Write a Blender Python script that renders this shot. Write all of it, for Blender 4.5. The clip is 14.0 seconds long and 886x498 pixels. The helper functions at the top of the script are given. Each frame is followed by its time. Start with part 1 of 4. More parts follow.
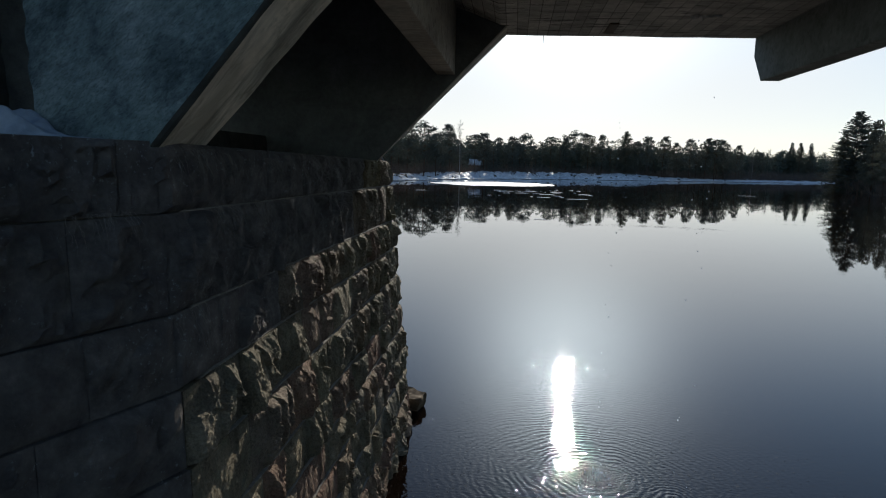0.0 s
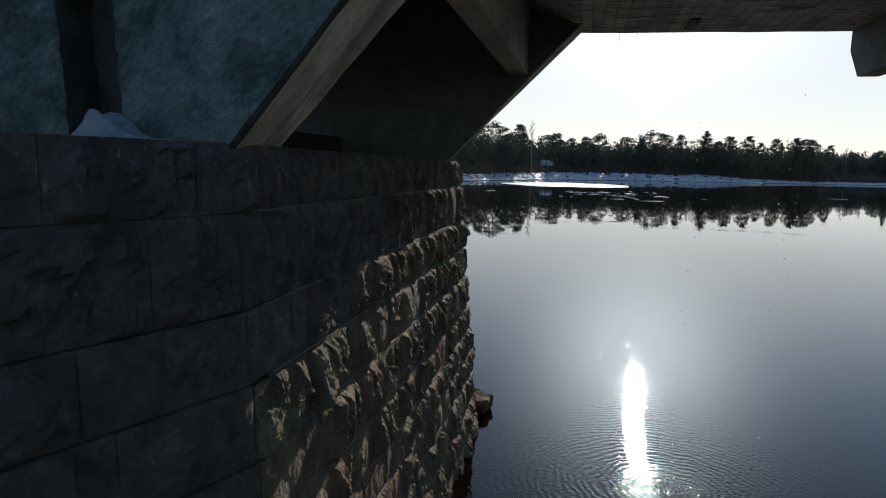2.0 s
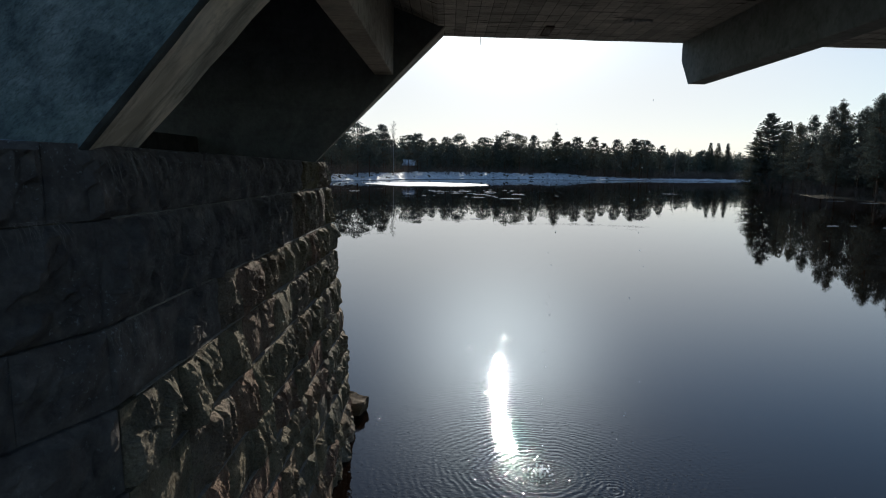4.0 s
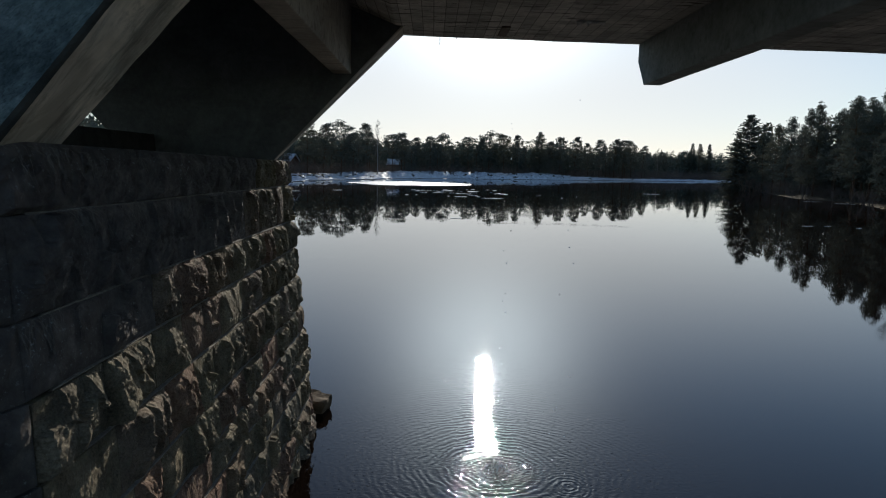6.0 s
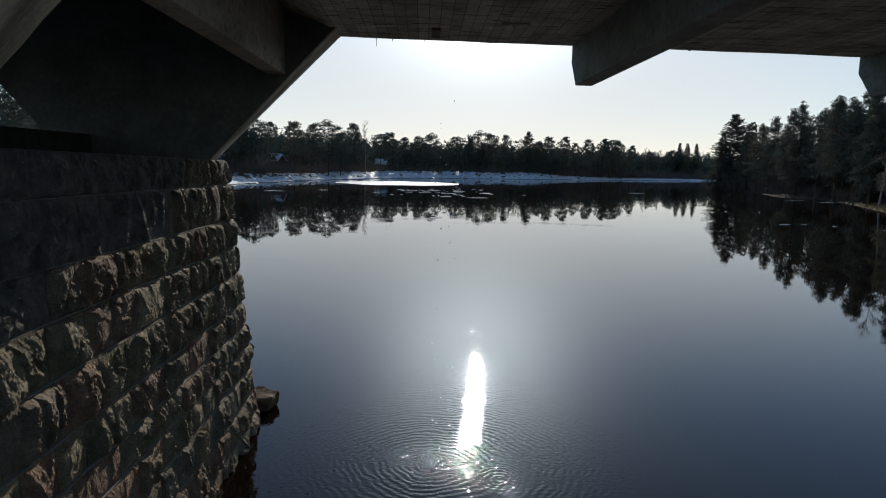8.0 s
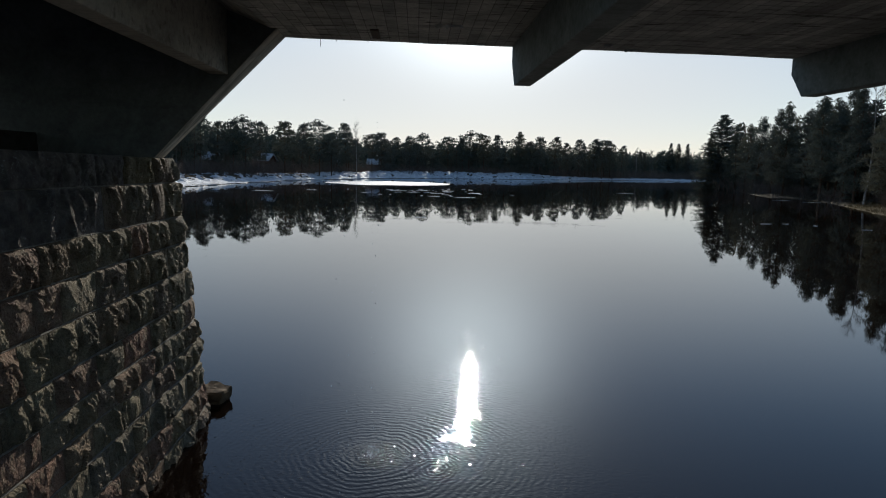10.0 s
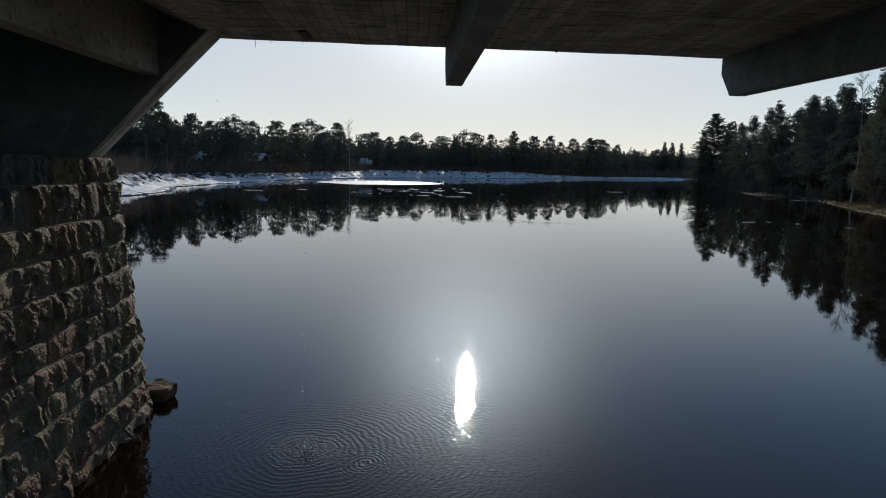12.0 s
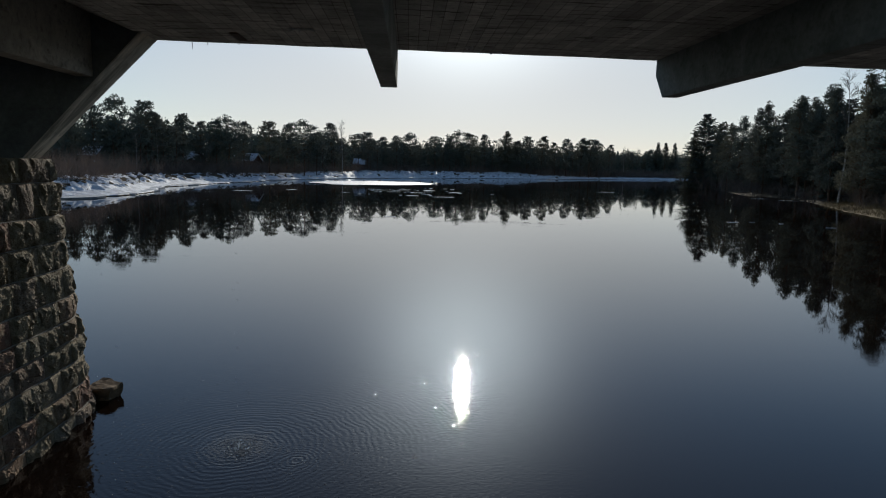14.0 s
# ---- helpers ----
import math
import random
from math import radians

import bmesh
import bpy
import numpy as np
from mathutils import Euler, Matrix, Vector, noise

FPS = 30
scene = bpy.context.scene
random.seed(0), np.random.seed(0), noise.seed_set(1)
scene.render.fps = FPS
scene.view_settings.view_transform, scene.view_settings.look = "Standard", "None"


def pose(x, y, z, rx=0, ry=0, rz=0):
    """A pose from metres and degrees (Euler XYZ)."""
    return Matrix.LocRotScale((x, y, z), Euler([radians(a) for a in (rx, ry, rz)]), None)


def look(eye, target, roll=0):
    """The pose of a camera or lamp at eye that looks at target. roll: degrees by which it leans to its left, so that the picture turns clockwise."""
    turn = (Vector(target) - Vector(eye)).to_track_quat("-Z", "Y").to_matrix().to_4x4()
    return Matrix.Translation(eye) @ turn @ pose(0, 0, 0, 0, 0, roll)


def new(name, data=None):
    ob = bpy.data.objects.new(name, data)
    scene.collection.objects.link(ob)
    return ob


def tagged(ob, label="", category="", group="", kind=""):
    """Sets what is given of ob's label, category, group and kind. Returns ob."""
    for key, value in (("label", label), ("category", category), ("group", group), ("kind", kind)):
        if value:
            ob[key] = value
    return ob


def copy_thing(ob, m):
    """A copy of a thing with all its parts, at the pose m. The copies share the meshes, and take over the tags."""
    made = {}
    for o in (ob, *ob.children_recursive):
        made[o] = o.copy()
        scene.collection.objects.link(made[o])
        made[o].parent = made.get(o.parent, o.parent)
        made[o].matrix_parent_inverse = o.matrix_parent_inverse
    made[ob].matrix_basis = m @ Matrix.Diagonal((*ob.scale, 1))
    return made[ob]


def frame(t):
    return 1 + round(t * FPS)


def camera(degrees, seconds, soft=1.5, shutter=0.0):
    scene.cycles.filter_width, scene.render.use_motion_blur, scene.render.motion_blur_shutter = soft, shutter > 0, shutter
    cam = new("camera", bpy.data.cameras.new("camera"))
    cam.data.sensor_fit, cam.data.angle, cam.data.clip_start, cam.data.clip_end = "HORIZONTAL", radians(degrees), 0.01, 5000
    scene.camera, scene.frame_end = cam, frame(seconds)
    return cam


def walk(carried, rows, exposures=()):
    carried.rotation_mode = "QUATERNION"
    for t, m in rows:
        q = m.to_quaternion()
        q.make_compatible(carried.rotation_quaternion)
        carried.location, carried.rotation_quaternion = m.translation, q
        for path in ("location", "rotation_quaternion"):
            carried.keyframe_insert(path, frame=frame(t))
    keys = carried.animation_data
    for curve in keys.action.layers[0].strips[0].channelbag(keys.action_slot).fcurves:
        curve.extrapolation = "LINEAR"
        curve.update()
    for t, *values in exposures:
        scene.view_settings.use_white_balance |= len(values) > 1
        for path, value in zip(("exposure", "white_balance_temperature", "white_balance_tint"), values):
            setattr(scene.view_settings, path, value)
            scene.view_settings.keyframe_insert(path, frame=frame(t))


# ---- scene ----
cam = camera(69.8, 14.0, soft=1.1)
PATH = [
    (0, (-0.289, 0.386, 4.656), (-0.501, 2.357, 4.391), 1.4),
    (0.5, (-0.292, 0.399, 4.656), (-0.543, 2.366, 4.391), 1.4),
    (1, (-0.279, 0.417, 4.659), (-0.53, 2.383, 4.395), 1.4),
    (1.5, (-0.279, 0.43, 4.659), (-0.589, 2.388, 4.394), 1.4),
    (2, (-0.287, 0.439, 4.662), (-0.715, 2.374, 4.393), 1.5),
    (2.5, (-0.294, 0.451, 4.672), (-0.619, 2.406, 4.403), 1.6),
    (3, (-0.283, 0.444, 4.678), (-0.38, 2.425, 4.416), 1.5),
    (3.2, (-0.278, 0.439, 4.673), (-0.341, 2.421, 4.413), 1.4),
    (5.3, (-0.621, 0.44, 4.664), (-0.596, 2.423, 4.403), 1.5),
    (5.5, (-0.47, 0.424, 4.673), (-0.439, 2.407, 4.41), 1.6),
    (6, (0.031, 0.372, 4.664), (0.069, 2.355, 4.404), 1.4),
    (6.5, (0.412, 0.312, 4.672), (0.46, 2.295, 4.411), 1.4),
    (7, (0.543, 0.281, 4.676), (0.597, 2.263, 4.415), 1.4),
    (7.5, (0.705, 0.24, 4.678), (0.766, 2.222, 4.417), 1.3),
    (8, (0.913, 0.167, 4.674), (0.98, 2.149, 4.414), 1.3),
    (8.2, (1.0, 0.152, 4.677), (1.07, 2.134, 4.417), 1.3),
    (10.3, (1.944, -0.18, 4.659), (2.032, 1.801, 4.4), 1.3),
    (10.5, (2.067, -0.221, 4.667), (2.154, 1.76, 4.406), 1.2),
    (11, (2.318, -0.26, 4.667), (2.409, 1.721, 4.407), 1.2),
    (11.5, (2.583, -0.29, 4.672), (2.677, 1.691, 4.412), 1.2),
    (12, (2.843, -0.321, 4.677), (2.94, 1.66, 4.416), 1.2),
    (12.5, (3.102, -0.354, 4.69), (3.202, 1.626, 4.43), 1.2),
    (13, (3.363, -0.406, 4.704), (3.467, 1.574, 4.443), 1.2),
    (13.5, (3.633, -0.444, 4.706), (3.739, 1.536, 4.446), 1.2),
    (14, (3.885, -0.489, 4.706), (3.994, 1.491, 4.446), 1.2),
]
walk(cam, [(t, look(eye, aim, roll)) for t, eye, aim, roll in PATH], exposures=[(0, 0.52, 5780, 7), (3, 0.52, 5780, 7), (6.5, 0.4, 5780, 7), (11, 0.22, 5780, 7), (14, 0.12, 5780, 7)])

# ---- world and sun ----
SUN_AZ, SUN_EL = radians(5.2), radians(19.2)
world = bpy.data.worlds.new("sky")
scene.world = world
world.use_nodes = True
wt = world.node_tree
sky = wt.nodes.new("ShaderNodeTexSky")
sky.sky_type = "NISHITA"
sky.sun_disc = False
sky.sun_elevation = SUN_EL
sky.sun_rotation = SUN_AZ
sky.dust_density = 0.25
sky.ozone_density = 1.5
sky.air_density = 1.0
# haze evens the sky out, thick at the horizon and thinner overhead
haze = wt.nodes.new("ShaderNodeMix")
haze.data_type = "RGBA"
haze.inputs[7].default_value = (8.45, 7.85, 7.25, 1)
place = wt.nodes.new("ShaderNodeTexCoord")
parts = wt.nodes.new("ShaderNodeSeparateXYZ")
depth = wt.nodes.new("ShaderNodeMapRange")
depth.interpolation_type = "SMOOTHSTEP"
depth.inputs[1].default_value, depth.inputs[2].default_value = 0.1, 0.36
depth.inputs[3].default_value, depth.inputs[4].default_value = 0.86, 0.0
wt.links.new(place.outputs["Generated"], parts.inputs[0])
wt.links.new(parts.outputs[2], depth.inputs[0])
wt.links.new(sky.outputs[0], haze.inputs[6])
# a bright ring added round the sun, for the bloom round its glint
near_sun = wt.nodes.new("ShaderNodeVectorMath")
near_sun.operation = "DOT_PRODUCT"
near_sun.inputs[1].default_value = (math.sin(SUN_AZ) * math.cos(SUN_EL), math.cos(SUN_AZ) * math.cos(SUN_EL), math.sin(SUN_EL))
wt.links.new(place.outputs["Generated"], near_sun.inputs[0])
facing = wt.nodes.new("ShaderNodeMath")
facing.operation, facing.inputs[1].default_value = "MAXIMUM", 0.0
wt.links.new(near_sun.outputs["Value"], facing.inputs[0])
ring = wt.nodes.new("ShaderNodeMath")
ring.operation, ring.inputs[1].default_value = "POWER", 130.0
wt.links.new(facing.outputs[0], ring.inputs[0])
glow = wt.nodes.new("ShaderNodeMix")
glow.data_type, glow.blend_type = "RGBA", "ADD"
glow.inputs[7].default_value = (21.9, 22.7, 21.3, 1)
wt.links.new(ring.outputs[0], glow.inputs[0])
# the haze thins out away from the sun
aside = wt.nodes.new("ShaderNodeMapRange")
aside.interpolation_type = "SMOOTHSTEP"
aside.inputs[1].default_value, aside.inputs[2].default_value = 0.7, 0.988
aside.inputs[3].default_value, aside.inputs[4].default_value = 0.14, 1.0
wt.links.new(near_sun.outputs["Value"], aside.inputs[0])
thick = wt.nodes.new("ShaderNodeMath")
thick.operation = "MULTIPLY"
wt.links.new(depth.outputs[0], thick.inputs[0])
wt.links.new(aside.outputs[0], thick.inputs[1])
wt.links.new(thick.outputs[0], haze.inputs[0])
# a narrow bright core added at the sun, widening its glint like lens bloom
core = wt.nodes.new("ShaderNodeMath")
core.operation, core.inputs[1].default_value = "POWER", 2900.0
wt.links.new(facing.outputs[0], core.inputs[0])
glint_halo = wt.nodes.new("ShaderNodeMix")
glint_halo.data_type, glint_halo.blend_type = "RGBA", "ADD"
glint_halo.inputs[7].default_value = (34, 33.5, 32.5, 1)
wt.links.new(core.outputs[0], glint_halo.inputs[0])
wt.links.new(glow.outputs[2], glint_halo.inputs[6])
wt.links.new(haze.outputs[2], glow.inputs[6])
wt.links.new(glint_halo.outputs[2], wt.nodes["Background"].inputs[0])
wt.nodes["Background"].inputs[1].default_value = 0.075
sun_data = bpy.data.lights.new("sun", "SUN")
sun_data.energy, sun_data.angle, sun_data.color = 3.6, radians(0.53), (1.0, 0.87, 0.7)
sun = new("sun", sun_data)
sun.matrix_world = look((0, 0, 0), (-math.sin(SUN_AZ) * math.cos(SUN_EL), -math.cos(SUN_AZ) * math.cos(SUN_EL), -math.sin(SUN_EL)))


# ---- material kit ----
def material(name, rough=0.8):
    m = bpy.data.materials.new(name)
    m.use_nodes = True
    b = m.node_tree.nodes["Principled BSDF"]
    b.inputs["Roughness"].default_value = rough
    b.inputs["Specular IOR Level"].default_value = 0.5 if rough < 0.5 else 0.12
    return m, m.node_tree, b


def node(nt, kind, **props):
    n = nt.nodes.new(kind)
    for key, value in props.items():
        if key == "operation":
            n.operation = value
        elif key == "blend_type":
            n.blend_type = value
        elif key == "data_type":
            n.data_type = value
    return n


def coords(nt, scale=(1, 1, 1)):
    geo = nt.nodes.new("ShaderNodeNewGeometry")
    mp = nt.nodes.new("ShaderNodeMapping")
    mp.inputs["Scale"].default_value = scale
    nt.links.new(geo.outputs["Position"], mp.inputs["Vector"])
    return mp.outputs[0]


def turned(nt, turn, scale):
    """Position turned about y by some degrees and then stretched."""
    first = nt.nodes.new("ShaderNodeMapping")
    first.inputs["Rotation"].default_value = (0, radians(turn), 0)
    nt.links.new(coords(nt), first.inputs["Vector"])
    second = nt.nodes.new("ShaderNodeMapping")
    second.inputs["Scale"].default_value = scale
    nt.links.new(first.outputs[0], second.inputs["Vector"])
    return second.outputs[0]


def noise_tex(nt, vec, scale, detail=6, rough=0.6, dist=0.0):
    n = nt.nodes.new("ShaderNodeTexNoise")
    n.inputs["Scale"].default_value = scale
    n.inputs["Detail"].default_value = detail
    n.inputs["Roughness"].default_value = rough
    n.inputs["Distortion"].default_value = dist
    nt.links.new(vec, n.inputs["Vector"])
    return n.outputs["Fac"]


def ramp(nt, fac, stops):
    r = nt.nodes.new("ShaderNodeValToRGB")
    el = r.color_ramp.elements
    while len(el) < len(stops):
        el.new(0.5)
    for e, (p, c) in zip(el, stops):
        e.position = p
        e.color = (*c, 1) if len(c) == 3 else (c[0], c[0], c[0], 1)
    nt.links.new(fac, r.inputs[0])
    return r.outputs[0]


def mix(nt, fac, a, b, mode="MIX"):
    m = nt.nodes.new("ShaderNodeMix")
    m.data_type, m.blend_type = "RGBA", mode
    for sock, v in ((m.inputs[0], fac), (m.inputs[6], a), (m.inputs[7], b)):
        if isinstance(v, (int, float)):
            sock.default_value = v
        elif isinstance(v, tuple):
            sock.default_value = (*v, 1)
        else:
            nt.links.new(v, sock)
    return m.outputs[2]


def maths(nt, op, a, b=0.0):
    m = nt.nodes.new("ShaderNodeMath")
    m.operation = op
    for sock, v in ((m.inputs[0], a), (m.inputs[1], b)):
        if isinstance(v, (int, float)):
            sock.default_value = v
        else:
            nt.links.new(v, sock)
    return m.outputs[0]


def bump(nt, bsdf, height, strength=0.5, distance=0.02):
    b = nt.nodes.new("ShaderNodeBump")
    b.inputs["Strength"].default_value = strength
    b.inputs["Distance"].default_value = distance
    nt.links.new(height, b.inputs["Height"])
    nt.links.new(b.outputs[0], bsdf.inputs["Normal"])


def base(nt, bsdf, col):
    nt.links.new(col, bsdf.inputs["Base Color"])


def granite():
    m, nt, b = material("granite", 0.85)
    v = coords(nt)
    info = nt.nodes.new("ShaderNodeObjectInfo")
    tone = ramp(nt, info.outputs["Random"], [(0, (0.17, 0.145, 0.104)), (0.3, (0.21, 0.172, 0.118)), (0.55, (0.165, 0.147, 0.117)),
                                             (0.8, (0.205, 0.122, 0.09)), (1, (0.185, 0.165, 0.11))])
    grain = ramp(nt, noise_tex(nt, v, 60, 8, 0.7), [(0.3, (0.5, 0.5, 0.5)), (0.7, (1.6, 1.6, 1.6))])
    stain = ramp(nt, noise_tex(nt, v, 3.1, 5, 0.6), [(0.35, (0.5, 0.48, 0.45)), (0.65, (1.15, 1.12, 1.05))])
    moss = ramp(nt, noise_tex(nt, v, 7, 6, 0.65), [(0.5, (0,)), (0.72, (0.55,))])
    col = mix(nt, 1.0, mix(nt, 1.0, tone, grain, "MULTIPLY"), stain, "MULTIPLY")
    col = mix(nt, moss, col, (0.15, 0.15, 0.095))
    base(nt, b, col)
    vor = nt.nodes.new("ShaderNodeTexVoronoi")
    vor.inputs["Scale"].default_value = 26
    nt.links.new(v, vor.inputs["Vector"])
    h = maths(nt, "ADD", noise_tex(nt, v, 24, 8, 0.75), maths(nt, "MULTIPLY", vor.outputs["Distance"], 0.5))
    bump(nt, b, h, 0.9, 0.034)
    return m


def mossy_shaded():
    """Damp granite under moss and specks of pale lichen, as on the weather side of the pier; also the colour of flank
    stones in shade.
    """
    m, nt, b = material("mossy_shaded_granite", 0.9)
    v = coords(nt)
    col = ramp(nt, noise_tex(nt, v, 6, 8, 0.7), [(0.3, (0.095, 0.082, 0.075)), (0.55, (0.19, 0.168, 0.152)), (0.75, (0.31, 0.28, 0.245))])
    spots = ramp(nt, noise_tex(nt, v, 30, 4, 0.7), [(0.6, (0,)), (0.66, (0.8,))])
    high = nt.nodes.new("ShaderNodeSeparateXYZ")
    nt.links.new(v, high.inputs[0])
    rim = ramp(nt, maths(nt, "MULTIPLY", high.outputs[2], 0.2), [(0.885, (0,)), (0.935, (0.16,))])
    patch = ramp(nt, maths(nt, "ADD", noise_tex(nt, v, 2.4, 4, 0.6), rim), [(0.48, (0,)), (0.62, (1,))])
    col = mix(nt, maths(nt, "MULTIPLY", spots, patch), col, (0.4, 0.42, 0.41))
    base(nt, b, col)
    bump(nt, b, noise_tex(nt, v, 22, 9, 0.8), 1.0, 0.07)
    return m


def mortar():
    m, nt, b = material("mortar", 0.95)
    v = coords(nt)
    base(nt, b, ramp(nt, noise_tex(nt, v, 25), [(0.3, (0.1, 0.09, 0.075)), (0.7, (0.2, 0.18, 0.15))]))
    bump(nt, b, noise_tex(nt, v, 80), 0.6, 0.01)
    return m


def concrete(name, dark, light, board=0.0, streak=0.3):
    """Old board-marked concrete; board: width of the shuttering boards, which run along y."""
    m, nt, b = material(name, 0.9)
    v = coords(nt)
    col = ramp(nt, noise_tex(nt, v, 1.3, 7, 0.62, 0.6), [(0.3, dark), (0.7, light)])
    col = mix(nt, 0.7, col, ramp(nt, noise_tex(nt, v, 14, 6, 0.7), [(0.3, (0.7, 0.7, 0.7)), (0.7, (1.2, 1.2, 1.2))]), "MULTIPLY")
    run = noise_tex(nt, coords(nt, (0.5, 5, 5)), 1.6, 6, 0.65, 0.4)
    col = mix(nt, ramp(nt, run, [(0.52, (0,)), (0.68, (streak,))]), col, (0.045, 0.043, 0.04))
    h = noise_tex(nt, v, 30, 6, 0.7)
    if board:
        br = nt.nodes.new("ShaderNodeTexBrick")
        br.inputs["Scale"].default_value = 1.0
        br.inputs["Brick Width"].default_value = 2.9
        br.inputs["Row Height"].default_value = board
        br.inputs["Mortar Size"].default_value = 0.007
        br.inputs["Mortar Smooth"].default_value = 0.3
        br.inputs["Color1"].default_value = (0.8, 0.8, 0.8, 1)
        br.inputs["Color2"].default_value = (1.4, 1.4, 1.4, 1)
        br.inputs["Mortar"].default_value = (0.38, 0.38, 0.38, 1)
        mp = nt.nodes.new("ShaderNodeMapping")
        mp.inputs["Rotation"].default_value = (0, 0, radians(90))
        nt.links.new(v, mp.inputs["Vector"])
        nt.links.new(mp.outputs[0], br.inputs["Vector"])
        col = mix(nt, 0.8, col, br.outputs["Color"], "MULTIPLY")
        h = maths(nt, "SUBTRACT", maths(nt, "MULTIPLY", h, 0.5), br.outputs["Fac"])
        spall = ramp(nt, noise_tex(nt, coords(nt, (0.9, 7, 1)), 1.5, 8, 0.7, 0.6), [(0.57, (0,)), (0.61, (0.85,))])
        col = mix(nt, spall, col, (0.02, 0.02, 0.018))
        bloom = ramp(nt, noise_tex(nt, coords(nt, (1, 2.5, 1)), 2.3, 8, 0.7), [(0.57, (0,)), (0.68, (0.5,))])
        col = mix(nt, bloom, col, (0.55, 0.53, 0.48))
        h = maths(nt, "SUBTRACT", h, spall)
    base(nt, b, col)
    bump(nt, b, h, 0.6, 0.012)
    return m


RIPPLE = (1.13, 9.65)


def river():
    m, nt, b = material("river_water", 0.02)
    b.inputs["Base Color"].default_value = (0.0048, 0.0026, 0.0017, 1)
    b.inputs["IOR"].default_value = 1.333
    geo = nt.nodes.new("ShaderNodeNewGeometry")
    pos = geo.outputs["Position"]
    total = None
    for (cx, cy), k, reach, amp in ((RIPPLE, 52.0, 1.5, 0.8), ((2.15, 9.22), 75.0, 0.25, 1.0)):
        d = nt.nodes.new("ShaderNodeVectorMath")
        d.operation = "DISTANCE"
        nt.links.new(pos, d.inputs[0])
        d.inputs[1].default_value = (cx, cy, 0)
        r = d.outputs["Value"]
        wob = maths(nt, "ADD", r, maths(nt, "MULTIPLY", noise_tex(nt, pos, 1.7, 3, 0.55), 0.4))
        wave = maths(nt, "SINE", maths(nt, "MULTIPLY", wob, k))
        fade = maths(nt, "POWER", 2.718, maths(nt, "MULTIPLY", r, -1 / reach))
        h = maths(nt, "MULTIPLY", maths(nt, "MULTIPLY", wave, fade), amp)
        total = h if total is None else maths(nt, "ADD", total, h)
    d = nt.nodes.new("ShaderNodeVectorMath")
    d.operation = "DISTANCE"
    nt.links.new(pos, d.inputs[0])
    d.inputs[1].default_value = (*RIPPLE, 0)
    near = maths(nt, "POWER", 2.718, maths(nt, "MULTIPLY", maths(nt, "POWER", d.outputs["Value"], 2.0), -3.6))
    total = maths(nt, "ADD", total, maths(nt, "MULTIPLY", maths(nt, "MULTIPLY", noise_tex(nt, pos, 22, 2, 0.5), near), 9.0))
    # the water is ruffled round the bridge and lies calm farther off
    close = maths(nt, "POWER", 2.718, maths(nt, "MULTIPLY", d.outputs["Value"], -0.22))
    ruffle = maths(nt, "MULTIPLY", noise_tex(nt, coords(nt, (1, 1.6, 1)), 11.0, 2, 0.5, 0.4), maths(nt, "ADD", close, 0.012))
    slow = noise_tex(nt, coords(nt, (0.12, 0.9, 1)), 1.0, 3, 0.55)
    total = maths(nt, "ADD", total, maths(nt, "MULTIPLY", ruffle, 1.45))
    crest = ramp(nt, noise_tex(nt, coords(nt, (1, 1.3, 1)), 13.0, 2, 0.5), [(0.66, (0,)), (0.73, (1,))])
    total = maths(nt, "ADD", total, maths(nt, "MULTIPLY", maths(nt, "MULTIPLY", crest, maths(nt, "POWER", 2.718, maths(nt, "MULTIPLY", d.outputs["Value"], -0.4))), 4.0))
    total = maths(nt, "ADD", total, maths(nt, "MULTIPLY", slow, 0.085))
    # patches that the current ruffles
    eddy = ramp(nt, noise_tex(nt, coords(nt, (0.07, 0.22, 1)), 1.0, 4, 0.6, 0.8), [(0.54, (0,)), (0.66, (1,))])
    chop = noise_tex(nt, coords(nt, (1, 2.4, 1)), 3.2, 3, 0.55, 0.3)
    off = maths(nt, "SUBTRACT", 1.0, maths(nt, "POWER", 2.718, maths(nt, "MULTIPLY", maths(nt, "POWER", d.outputs["Value"], 2.0), -0.003)))
    total = maths(nt, "ADD", total, maths(nt, "MULTIPLY", maths(nt, "MULTIPLY", maths(nt, "MULTIPLY", eddy, chop), off), 1.1))
    bump(nt, b, total, 1.0, 0.0022)
    return m


def snow():
    m, nt, b = material("snow", 0.6)
    v = coords(nt)
    base(nt, b, ramp(nt, noise_tex(nt, v, 0.8, 8, 0.7), [(0.28, (0.3, 0.3, 0.31)), (0.6, (0.74, 0.75, 0.77))]))
    bump(nt, b, noise_tex(nt, v, 1.6, 8, 0.65), 0.7, 0.25)
    return m


def plain(name, dark, light, scale=4.0, rough=0.9, relief=0.02):
    m, nt, b = material(name, rough)
    v = coords(nt)
    base(nt, b, ramp(nt, noise_tex(nt, v, scale, 7, 0.65), [(0.3, dark), (0.7, light)]))
    bump(nt, b, noise_tex(nt, v, scale * 5, 5, 0.6), 0.6, relief)
    return m


